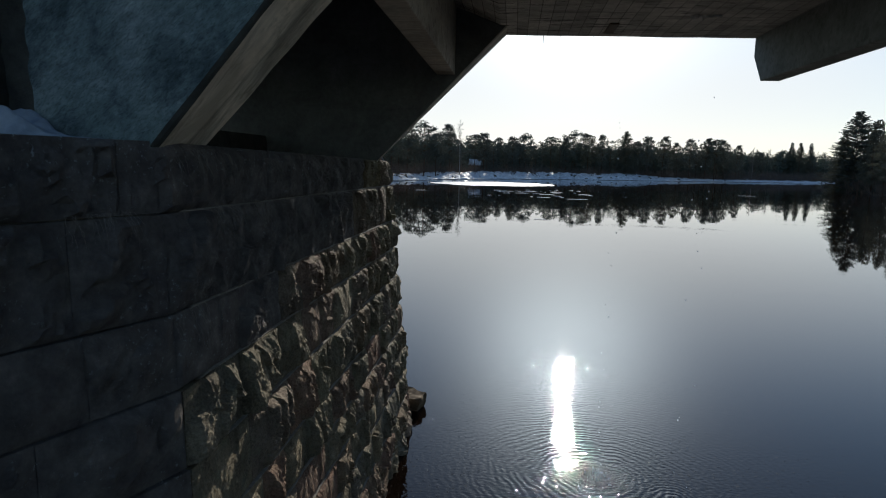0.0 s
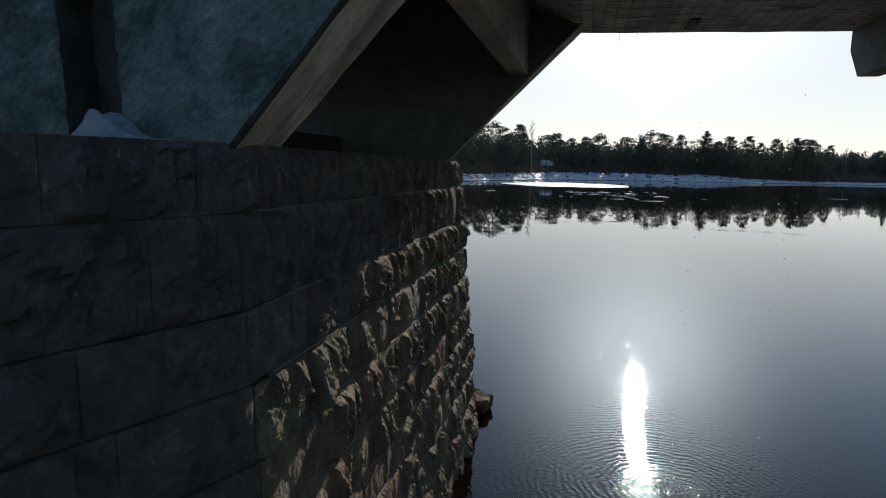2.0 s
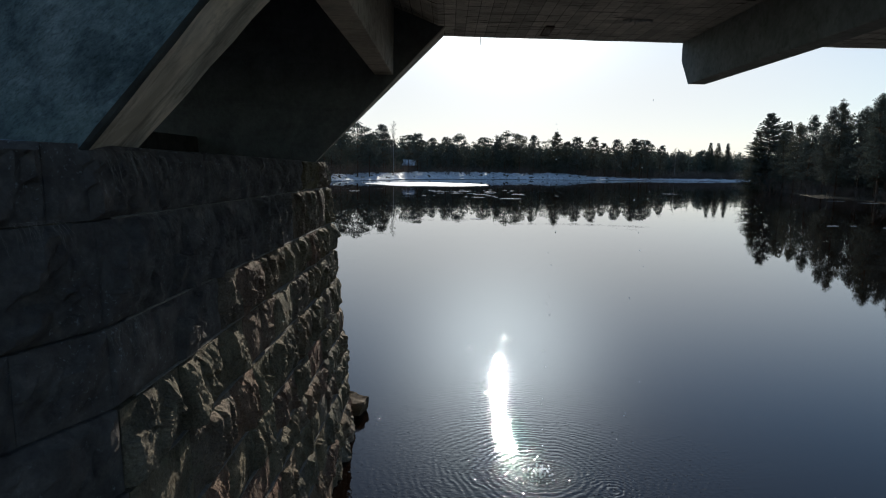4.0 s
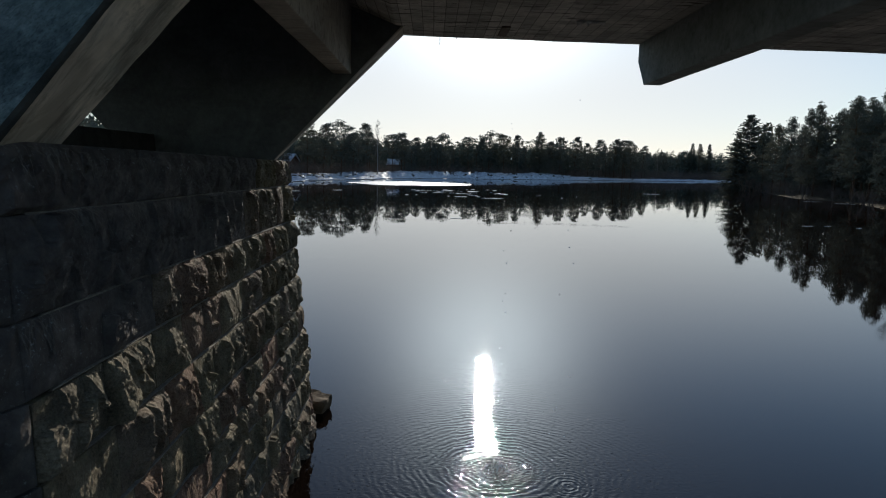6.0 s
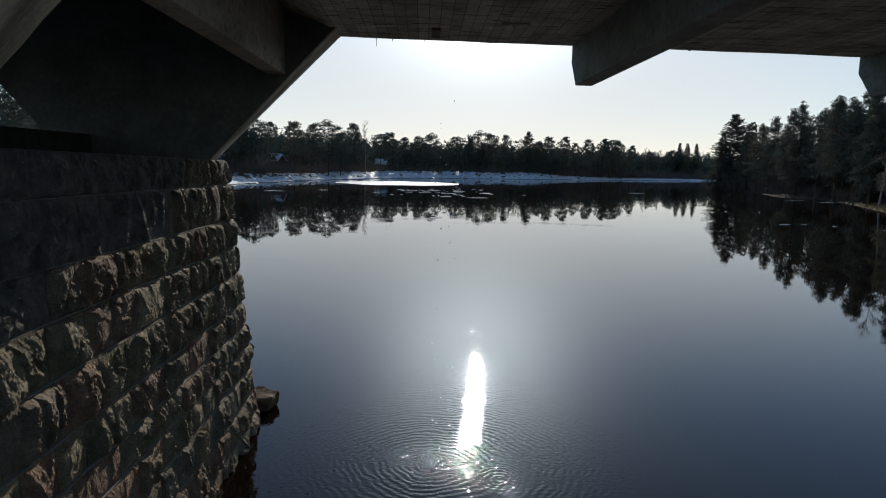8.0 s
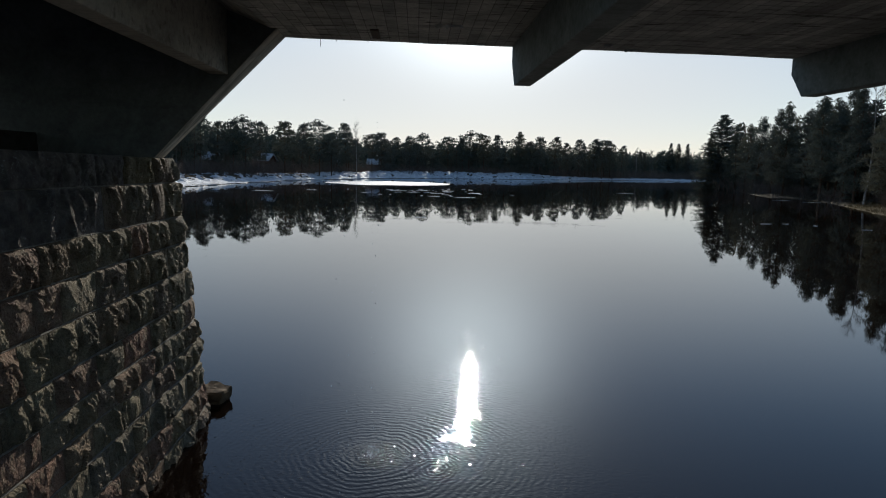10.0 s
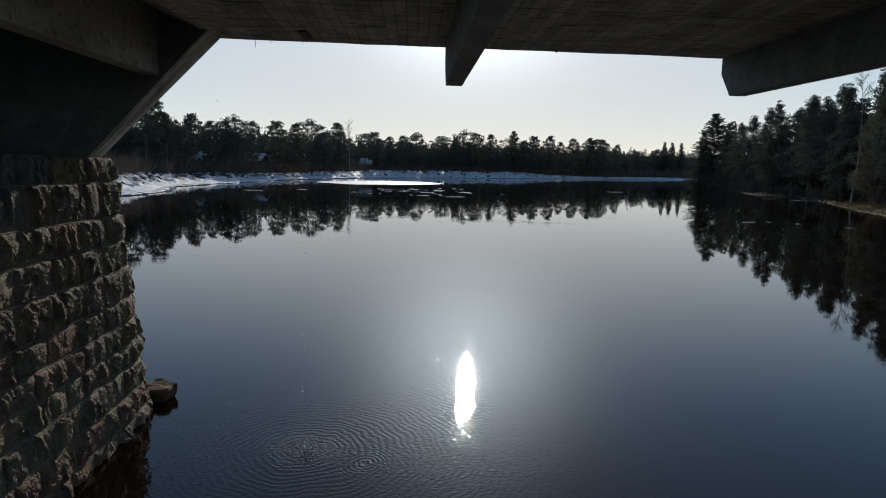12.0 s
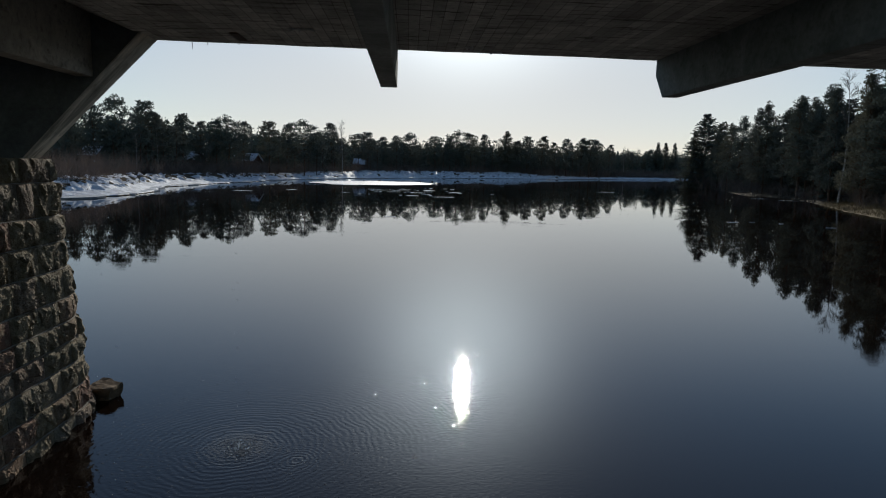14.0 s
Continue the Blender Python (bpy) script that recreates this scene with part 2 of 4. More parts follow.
def leaves(name, dark, light):
    """Needles that let some of the light behind them through."""
    m, nt, b = material(name, 1.0)
    b.inputs["Specular IOR Level"].default_value = 0.0
    info = nt.nodes.new("ShaderNodeObjectInfo")
    v = coords(nt)
    col = ramp(nt, noise_tex(nt, v, 0.7, 5, 0.6), [(0.3, dark), (0.7, light)])
    col = mix(nt, 1.0, col, ramp(nt, info.outputs["Random"], [(0, (0.8, 0.88, 0.85)), (0.5, (1, 1, 1)), (1, (1.2, 1.1, 0.95))]), "MULTIPLY")
    base(nt, b, col)
    t = nt.nodes.new("ShaderNodeBsdfTranslucent")
    nt.links.new(col, t.inputs["Color"])
    mx = nt.nodes.new("ShaderNodeMixShader")
    mx.inputs[0].default_value = 0.12
    nt.links.new(b.outputs[0], mx.inputs[1])
    nt.links.new(t.outputs[0], mx.inputs[2])
    nt.links.new(mx.outputs[0], nt.nodes["Material Output"].inputs["Surface"])
    return m


MOSSY_SHADED = mossy_shaded()
GRANITE, MORTAR, WATER, SNOW = granite(), mortar(), river(), snow()
# pale base stands in for sunlight the river throws up at the deck
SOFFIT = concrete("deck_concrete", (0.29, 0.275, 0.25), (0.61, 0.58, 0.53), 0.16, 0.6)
# far wall, darkened in its colour for the shade between the walls
FARC = concrete("shaded_concrete", (0.12, 0.122, 0.116), (0.23, 0.232, 0.22), 0.0, 0.15)
WALLC = concrete("wall_concrete", (0.29, 0.27, 0.23), (0.56, 0.515, 0.43), 0.0, 0.5)


def stained():
    """Old exposed concrete under a patchy film of algae, brushed level by weather; its dark tone also holds the front's
    shade.
    """
    m, nt, b = material("algae_shaded_concrete", 0.9)
    v, flat = coords(nt), turned(nt, 38, (0.8, 1, 2.4))
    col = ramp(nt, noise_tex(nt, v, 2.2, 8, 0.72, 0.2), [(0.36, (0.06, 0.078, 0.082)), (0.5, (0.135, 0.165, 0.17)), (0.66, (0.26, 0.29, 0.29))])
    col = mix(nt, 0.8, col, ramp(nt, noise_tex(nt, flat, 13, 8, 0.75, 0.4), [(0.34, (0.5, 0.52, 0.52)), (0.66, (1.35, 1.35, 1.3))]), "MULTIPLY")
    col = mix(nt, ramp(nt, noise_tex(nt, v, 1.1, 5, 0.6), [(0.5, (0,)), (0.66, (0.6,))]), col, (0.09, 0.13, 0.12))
    pores = ramp(nt, noise_tex(nt, flat, 46, 5, 0.75), [(0.36, (0.5, 0.52, 0.5)), (0.5, (1.04, 1.04, 1.04))])
    col = mix(nt, 0.8, col, pores, "MULTIPLY")
    base(nt, b, col)
    bump(nt, b, noise_tex(nt, flat, 26, 8, 0.75), 0.8, 0.02)
    return m


STAINED = stained()
BEAMC = concrete("beam_concrete", (0.165, 0.178, 0.168), (0.31, 0.325, 0.305), 0.0, 0.35)


def sloped():
    """The underside of the haunch: old concrete with stains that run down the slope, coloured pale for sunlight off the
    river.
    """
    m, nt, b = material("haunch_concrete", 0.9)
    v, run = coords(nt), turned(nt, 46, (0.35, 2.2, 5.0))
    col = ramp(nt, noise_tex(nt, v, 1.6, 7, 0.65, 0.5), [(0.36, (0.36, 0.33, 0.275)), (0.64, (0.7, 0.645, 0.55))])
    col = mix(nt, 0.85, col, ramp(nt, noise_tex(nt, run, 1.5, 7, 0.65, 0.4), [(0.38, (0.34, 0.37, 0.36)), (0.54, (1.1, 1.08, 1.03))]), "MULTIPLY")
    col = mix(nt, ramp(nt, noise_tex(nt, v, 3.2, 6, 0.7), [(0.56, (0,)), (0.68, (0.55,))]), col, (0.13, 0.13, 0.09))
    base(nt, b, col)
    bump(nt, b, noise_tex(nt, run, 14, 7, 0.7), 0.6, 0.012)
    return m


SLOPE = sloped()
SOIL = plain("forest_floor", (0.045, 0.035, 0.025), (0.12, 0.095, 0.06), 0.8, 0.95, 0.1)
GRASS = plain("dry_grass", (0.1, 0.075, 0.04), (0.26, 0.2, 0.11), 2.0, 0.95, 0.05)
BARK = plain("pine_bark", (0.05, 0.035, 0.025), (0.16, 0.1, 0.065), 5.0)
BIRCHBARK = plain("birch_bark", (0.12, 0.11, 0.1), (0.5, 0.48, 0.45), 3.0)
NEEDLE = leaves("pine_needles", (0.1, 0.106, 0.092), (0.145, 0.15, 0.127))
SPRUCE = leaves("spruce_needles", (0.095, 0.106, 0.094), (0.14, 0.15, 0.13))
TWIG = leaves("bare_twigs", (0.12, 0.098, 0.088), (0.215, 0.178, 0.158))
# dark for moss on the arris, and for shade in recess and on kerb
MOSS_SHADE = plain("mossy_shaded_concrete", (0.035, 0.035, 0.032), (0.085, 0.082, 0.072), 5.0, 0.8)
# snow darkened and blued in its colour, as it lies in shade
SHADED_SNOW = plain("shaded_snow", (0.15, 0.172, 0.2), (0.26, 0.285, 0.32), 8.0, 0.7, 0.01)
STRAW = plain("withered_straw", (0.2, 0.175, 0.14), (0.38, 0.34, 0.29), 9.0, 0.9, 0.005)
LIME = plain("lime_crust", (0.5, 0.49, 0.46), (0.8, 0.79, 0.76), 20.0, 0.7, 0.01)
RUST = plain("rusty_iron", (0.03, 0.02, 0.015), (0.09, 0.05, 0.03), 30.0, 0.8, 0.002)
ROCK = plain("wet_rock", (0.06, 0.042, 0.026), (0.16, 0.115, 0.07), 6.0, 0.88, 0.03)
POINTING = plain("pointing_mortar", (0.14, 0.125, 0.105), (0.27, 0.245, 0.205), 18.0, 0.9, 0.004)
ICE = plain("river_ice", (0.22, 0.24, 0.26), (0.55, 0.56, 0.57), 1.5, 0.85, 0.02)
CABINW = plain("cabin_boards", (0.05, 0.03, 0.022), (0.12, 0.06, 0.04), 2.0)


# ---- mesh kit ----
def mesh_ob(name, verts, faces, mat, parent=None, label="", smooth=False):
    me = bpy.data.meshes.new(name)
    me.from_pydata([tuple(v) for v in verts], [], faces)
    for one in (mat if isinstance(mat, (list, tuple)) else [mat]):
        me.materials.append(one)
    if smooth:
        me.polygons.foreach_set("use_smooth", [True] * len(me.polygons))
    me.update()
    ob = new(name, me)
    if parent is not None:
        ob.parent = parent
    if label:
        ob["label"] = label
    return ob


def part(name, bm, mat, parent, label=""):
    me = bpy.data.meshes.new(name)
    bm.normal_update()
    bm.to_mesh(me)
    bm.free()
    me.materials.append(mat)
    ob = new(name, me)
    if parent is not None:
        ob.parent = parent
    if label:
        ob["label"] = label
    return ob


def prism(outline, y0, y1, bevel=0.02):
    """A bmesh of an (x, z) outline drawn out from y0 to y1, with softened edges."""
    bm = bmesh.new()
    a = [bm.verts.new((x, y0, z)) for x, z in outline]
    b = [bm.verts.new((x, y1, z)) for x, z in outline]
    n = len(outline)
    bm.faces.new(a)
    bm.faces.new(b[::-1])
    for i in range(n):
        bm.faces.new((a[i], b[i], b[(i + 1) % n], a[(i + 1) % n]))
    bmesh.ops.recalc_face_normals(bm, faces=bm.faces)
    if bevel:
        bmesh.ops.bevel(bm, geom=bm.edges[:], offset=bevel, segments=2, affect="EDGES", profile=0.6)
    return bm


def empty(name, place=(0, 0, 0)):
    ob = new(name)
    ob.location = place
    return ob


# ---- river and land ----
WAYS = dict(
    left=[(-70, -4000), (-60, -300), (-46, 0), (-41, 50), (-38, 76), (-34, 84), (-33.5, 91), (-39, 110), (-39, 122), (-36, 142), (-30, 174),
          (-12, 214), (12, 240), (45, 258), (90, 284), (130, 306), (190, 350), (420, 480), (4000, 2200)],
    right=[(4000, 2100), (420, 440), (200, 305), (112, 240), (90, 184), (78, 145), (73, 130), (74.5, 115), (68, 97), (59, 77), (55, 65),
           (50, 30), (46, 0), (55, -300), (65, -4000)])
SHORE = np.array(WAYS["left"] + WAYS["right"], float)


def land_depth(xy):
    """Distance from the shoreline, positive on land, and whether the left and far bank is nearer."""
    a, b = SHORE, np.roll(SHORE, -1, 0)
    best, side = np.full(len(xy), 1e9), np.zeros(len(xy), bool)
    inside = np.zeros(len(xy), bool)
    for i, (p, q) in enumerate(zip(a, b)):
        d = q - p
        t = np.clip(((xy - p) @ d) / (d @ d), 0, 1)
        far = np.hypot(*(xy - p - t[:, None] * d).T)
        if i < len(a) - 1 and i != len(WAYS["left"]) - 1:
            side = np.where(far < best, i < len(WAYS["left"]), side)
            best = np.minimum(best, far)
        cross = (p[1] > xy[:, 1]) != (q[1] > xy[:, 1])
        with np.errstate(divide="ignore", invalid="ignore"):
            at = p[0] + (xy[:, 1] - p[1]) * d[0] / (d[1] if d[1] else 1e-9)
        inside ^= cross & (xy[:, 0] < at)
    return np.where(inside, -best, best), side


def axis(lo, hi, step, far, grow=1.25):
    """Even steps from lo to hi, growing outwards to +-far."""
    mid = list(np.arange(lo, hi + 0.01, step))
    s, up = step, []
    v = hi
    while v < far:
        s *= grow
        v += s
        up.append(v)
    s, dn, v = step, [], lo
    while v > -far:
        s *= grow
        v -= s
        dn.append(v)
    return np.array(dn[::-1] + mid + up)


def land_height(xy):
    d, left = land_depth(xy)
    lump = np.array([noise.fractal(Vector((x * 0.22, y * 0.22, 0)), 0.8, 2.0, 4) for x, y in xy]) if len(xy) < 200000 else 0
    rise = np.where(left, 1.75 - 0.8 * np.clip((xy[:, 1] - 120) / 120, 0, 1), 0.55)
    width = np.where(left, 4.5, 5.0)
    up = rise * (1 - np.exp(-np.maximum(d, 0) / width)) + np.minimum(np.maximum(d - 6, 0) * 0.035, 4.0)
    z = np.where(d > 0, 0.04 + up + 0.28 * lump * np.minimum(np.maximum(d, 0) / 3, 1.2), np.maximum(d * 0.35, -2.2))
    return z, d, left, lump


def build_land():
    xs, ys = axis(-75, 125, 1.4, 4200), axis(20, 345, 1.7, 4200)
    gx, gy = np.meshgrid(xs, ys)
    xy = np.stack([gx.ravel(), gy.ravel()], 1)
    z, d, left, lump = land_height(xy)
    nx, ny = len(xs), len(ys)
    faces, kinds = [], []
    for j in range(ny - 1):
        for i in range(nx - 1):
            k = j * nx + i
            faces.append((k, k + 1, k + nx + 1, k + nx))
            if left[k]:
                patch = d[k] < 7 + 4 * lump[k] or lump[k] > (0.2 if xy[k, 1] > 190 else 0.5)
                kinds.append(1 if patch else 0)
            else:
                kinds.append(2 if d[k] < 7 + 4 * lump[k] and xy[k, 1] < 92 else 0)
    ob = mesh_ob("ground", np.c_[xy, z], faces, [SOIL, SNOW, GRASS], smooth=True)
    ob.data.polygons.foreach_set("material_index", kinds)
    tagged(ob, "river banks with snow patches, brown soil and dry grass", "ground", kind="structure")


build_land()


def build_water():
    r = 4100
    ob = mesh_ob("water", [(-r, -r, 0), (r, -r, 0), (r, r, 0), (-r, r, 0)], [(0, 1, 2, 3)], WATER)
    tagged(ob, "calm dark river with fine rings where water drips", "river", kind="structure")


build_water()


# ---- bridge ----
Y0, Y1 = 3.83, 11.11
GRADE = -0.009


def deck_z(x):
    return 6.745 + GRADE * (x + 0.5)


def build_bridge():
    bridge = empty("bridge", (0, 0, 0))
    tagged(bridge, "weathered concrete road bridge on haunched pier walls", "bridge")
    xa, xb = -60.0, 62.0
    # deck slab with a slightly ragged lower lip; over the pier its underside rises to a ridge between the walls
    bm = bmesh.new()
    rows = []
    for x in sorted(set(np.arange(xa, xb + 0.1, 0.5)) | {-0.57, -6.43}):
        wob = 0.012 * noise.noise((x * 2.3, 0, 0)) + 0.008 * noise.noise((x * 7.1, 3, 0))
        rise = 0.385 * max(0.0, 2.93 - abs(x + 3.5))
        prof = [(Y0, 1.5), (Y0, 0.03 + wob), (Y0 + 0.05, wob), (4.6, 0), (4.66, rise), (10.33, rise), (10.34, 0), (Y1 - 0.04, wob), (Y1, 0.03 + wob), (Y1, 1.5)]
        rows.append([bm.verts.new((x, y, deck_z(x) + h)) for y, h in prof])
    for a, b in zip(rows, rows[1:]):
        for k in range(len(prof)):
            k2 = (k + 1) % len(prof)
            bm.faces.new((a[k], b[k], b[k2], a[k2]))
    bm.faces.new(rows[0])
    bm.faces.new(rows[-1][::-1])
    bmesh.ops.recalc_face_normals(bm, faces=bm.faces)
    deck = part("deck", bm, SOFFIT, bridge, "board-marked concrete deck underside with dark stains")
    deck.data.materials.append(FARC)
    # the riser over the far wall takes the same shade-darkened colour
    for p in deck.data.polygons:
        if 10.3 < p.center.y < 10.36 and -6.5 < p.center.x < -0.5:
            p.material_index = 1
    # cross beams
    for k in range(-9, 13):
        x = 3.37 + 4.935 * k
        z = deck_z(x) + 0.01
        if -7.2 < x < -0.6:
            if x < -4:
                continue
            x += 0.04
            y0, y1 = Y0 + 0.86, 10.34
            side = [(y0, z + 0.5), (y1, z + 0.5), (y1, z - 0.75), (y0, z - 0.75)]
        else:
            side = [(Y0 + 0.02, z), (Y0 + 0.02, z - 0.29), (Y0 + 0.37, z - 0.7), (Y1 - 0.37, z - 0.7), (Y1 - 0.02, z - 0.29), (Y1 - 0.02, z)]
        bm = bmesh.new()
        a = [bm.verts.new((x, y, zz)) for y, zz in side]
        b = [bm.verts.new((x + 0.285, y, zz)) for y, zz in side]
        m = len(side)
        bm.faces.new(a)
        bm.faces.new(b[::-1])
        for i in range(m):
            bm.faces.new((a[i], b[i], b[(i + 1) % m], a[(i + 1) % m]))
        bmesh.ops.recalc_face_normals(bm, faces=bm.faces)
        bmesh.ops.bevel(bm, geom=bm.edges[:], offset=0.018, segments=2, affect="EDGES", profile=0.6)
        part("cross_beam", bm, WALLC if -4 < x < -0.6 else BEAMC, bridge)
    # haunched walls on the pier
    def loft(layers):
        """A bmesh of (y, outline) layers from front to back, with the first and last closed."""
        bm = bmesh.new()
        rings = [[bm.verts.new((x, y, z)) for x, z in outline] for y, outline in layers]
        n = len(rings[0])
        bm.faces.new(rings[0])
        bm.faces.new(rings[-1][::-1])
        for a, b in zip(rings, rings[1:]):
            for i in range(n):
                bm.faces.new((a[i], b[i], b[(i + 1) % n], a[(i + 1) % n]))
        bmesh.ops.recalc_face_normals(bm, faces=bm.faces)
        return bm

    far = [(10.33, [(-4.6, 4.69), (-2.43, 4.69), (-2.41, 4.71), (-0.46, 6.77), (-6.55, 6.81)]),
           (10.35, [(-4.6, 4.69), (-2.42, 4.69), (-2.4, 4.71), (-0.44, 6.77), (-6.55, 6.81)]),
           (Y1 - 0.004, [(-4.6, 4.69), (-2.58, 4.69), (-2.56, 4.71), (-0.48, 6.77), (-6.55, 6.81)])]
    part("haunched_wall", loft(far), FARC, bridge, "concrete haunch wall, coloured dark for its shade")
    rag = random.Random(3)
    edge_e = [(-3.03 - 0.004 * k + rag.uniform(-0.012, 0.012), 4.7 + 0.065 * k) for k in range(1, 14)]
    edge_w = [(-3.43 - 0.004 * k + rag.uniform(-0.012, 0.012), 4.7 + 0.065 * k) for k in range(1, 14)]
    inner = [(-2.95, 6.78), (-3.2, 6.2)] + edge_e[::-1]

    def east(foot, top):
        n = 14
        slope = [(foot + (top - foot) * k / n + rag.uniform(-0.007, 0.007), 4.68 + 2.09 * k / n) for k in range(n + 1)]
        return [(-3.02, 4.68)] + slope + inner

    west = [(-4.7, 4.68), (-3.44, 4.68)] + edge_w + [(-3.24, 6.2), (-3.0, 6.78), (-6.6, 6.8)]
    back = [(-3.6, 4.68), (-2.9, 4.68), (-2.9, 6.77), (-3.6, 6.77)]
    layers = [(Y0 + 0.003, east(-2.385, -0.575)), (Y0 + 0.02, east(-2.36, -0.55)), (Y0 + 0.045, east(-2.35, -0.54)), (4.69, east(-2.5, -0.56)), (4.7, east(-2.515, -0.575))]
    part("haunched_wall", loft(layers), SLOPE, bridge, "weathered concrete haunch wall, blue-grey front and pale underside")
    part("haunched_wall", prism(west, Y0 + 0.003, 4.7, 0.008), WALLC, bridge, "blue-grey weathered concrete haunch wall")
    for wall in bridge.children:
        if wall.name.startswith("haunched_wall"):
            for one in (STAINED, MOSS_SHADE, SLOPE):
                wall.data.materials.append(one)
            # fronts darker, undersides paler: the river's reflected light put into the colour
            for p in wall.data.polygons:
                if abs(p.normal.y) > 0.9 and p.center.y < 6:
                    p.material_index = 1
                # cheeks of the recess, darkened in colour for the shade inside
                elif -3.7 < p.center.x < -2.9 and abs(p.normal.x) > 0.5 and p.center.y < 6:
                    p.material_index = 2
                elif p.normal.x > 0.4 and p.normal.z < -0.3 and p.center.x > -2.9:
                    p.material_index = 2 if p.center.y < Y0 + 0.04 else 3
    # the recess's back is coloured dark too, as its shade
    part("recess_wall", prism(back, 4.12, 4.34, 0.0), MOSS_SHADE, bridge, "recess between the wall halves, coloured dark for its shade")
    # the kerb's dark colour stands for the shade between the walls
    bm = bmesh.new()
    vs = [bm.verts.new(p) for p in ((-4.6, 4.72, 4.66), (-4.22, 4.72, 4.66), (-4.22, 10.32, 4.66), (-4.6, 10.32, 4.66),
                                    (-4.58, 4.72, 5.035), (-4.25, 4.72, 5.035), (-4.25, 10.32, 5.035), (-4.58, 10.32, 5.035))]
    for f in ((0, 3, 2, 1), (4, 5, 6, 7), (0, 1, 5, 4), (1, 2, 6, 5), (2, 3, 7, 6), (3, 0, 4, 7)):
        bm.faces.new([vs[i] for i in f])
    part("kerb", bm, MOSS_SHADE, bridge, "low concrete kerb")
    return bridge


build_bridge()


# ---- stone pier ----
def pier_line():
    """Plan of the right face at the top of the pier: nose, flank and rounded tail, every 5 cm, with outward normals."""
    pts = []
    nose, bend = Vector((-3.5, 0.9)), Vector((-2.36, 3.86))
    for i in range(60):
        pts.append(nose.lerp(bend, i / 60))
    for i in range(140):
        pts.append(Vector((-2.36 - 0.05 * i / 140, 3.86 + (10.8 - 3.86) * i / 140)))
    for i in range(46):
        a = radians(95) * i / 45
        pts.append(Vector((-3.41 + 1.0 * math.cos(a), 10.8 + 1.0 * math.sin(a))))
    pts.append(Vector((-4.6, 11.8)))
    s = [0.0]
    for a, b in zip(pts, pts[1:]):
        s.append(s[-1] + (b - a).length)
    return pts, s


LINE, LINE_S = pier_line()
BATTER, PIER_TOP = 0.094, 4.69
CAP = {"bend": LINE_S[60], "tail": LINE_S[200], "end": LINE_S[-1]}
_px, _py = [p.x for p in LINE], [p.y for p in LINE]


def on_pier(s, z, out=0.0, foot=None):
    """A place on the face. foot: the height whose batter counts, so that each course can stand out as a small step."""
    x, y = np.interp(s, LINE_S, _px), np.interp(s, LINE_S, _py)
    e = 0.12
    dx = np.interp(s + e, LINE_S, _px) - np.interp(s - e, LINE_S, _px)
    dy = np.interp(s + e, LINE_S, _py) - np.interp(s - e, LINE_S, _py)
    n = math.hypot(dx, dy) or 1.0
    o = out + BATTER * (PIER_TOP - (z if foot is None else foot))
    rise = 0.06 * min(1.0, max(0.0, (11.0 - y) / 7.0)) * max(0.0, z / PIER_TOP)
    return (x + dy / n * o, y - dx / n * o, z + rise)


def stone(parent, s0, s1, z0, z1, rng, cell=0.017, mat=None):
    """One rock-faced granite block between two places along the face and two heights."""
    mat = mat or GRANITE
    w, h = s1 - s0, z1 - z0
    nu, nv = max(6, int(w / cell)), max(5, int(h / cell))
    proud, hewn, lean = rng.uniform(0.05, 0.12), rng.random() < 0.2, rng.uniform(0.5, 1.05)
    seed = Vector((rng.uniform(0, 90), rng.uniform(0, 90), rng.uniform(0, 90)))
    chips = [(rng.uniform(0, w), rng.uniform(0, h), rng.uniform(-0.05, 0.035), rng.uniform(-0.42, 0.24), rng.uniform(-0.3, 0.3))
             for _ in range(max(5, int(w * h * 24)))]
    gap, verts = rng.uniform(0.005, 0.01) * (0.3 if mat is MOSSY_SHADED else 1.0), []
    soft = 0.012 if mat is MOSSY_SHADED else 0.03
    for j in range(-1, nv + 2):
        for i in range(-1, nu + 2):
            u, v = min(max(i, 0), nu) / nu, min(max(j, 0), nv) / nv
            x, y = u * w, v * h
            q = Vector((x, y, 0)) + seed
            if i in (-1, nu + 1) or j in (-1, nv + 1):
                out = -0.09
            else:
                edge = min(x, w - x, y, h - y)
                rim = min(1.0, edge / soft) ** 0.5
                qx, qy = x + 0.06 * noise.noise(q * 8), y + 0.08 * noise.noise(q * 8 + Vector((5, 5, 5)))
                c = min(chips, key=lambda k: (qx - k[0]) ** 2 + 0.4 * (qy - k[1]) ** 2)
                face = c[2] + c[3] * (qx - c[0]) + c[4] * (qy - c[1])
                rough = noise.fractal(Vector((q.x * 10, q.y * 8, q.z)), 0.4, 2.2, 6) * 0.017 + noise.noise(Vector((q.x * 4, q.y * 2.6, q.z))) * 0.018
                rough -= 0.035 * max(0.0, noise.noise(Vector((q.x * 5.5, q.y * 3.4, q.z + 3))) - 0.12)
                pillow = (1 - abs(2 * u ** lean - 1) ** 2.4) * (1 - abs(2 * v - 1) ** 3.5)
                body = proud * pillow * (0.35 if hewn else 0.65) + (0.85 * face + rough) * (0.25 if hewn else 1.0) + 0.014
                out = rim * max(0.001, body) + 0.003 * noise.noise(q * 30)
            sx = s0 + gap + u * (w - 2 * gap)
            z = z0 + gap + 0.002 + v * (h - 2 * gap - 0.004)
            verts.append(on_pier(sx, z, out, z0 + 0.5 * (z - z0)))
    n = nu + 3
    faces = [(j * n + i, j * n + i + 1, (j + 1) * n + i + 1, (j + 1) * n + i) for j in range(nv + 2) for i in range(nu + 2)]
    return mesh_ob("stone", verts, faces, mat, parent)


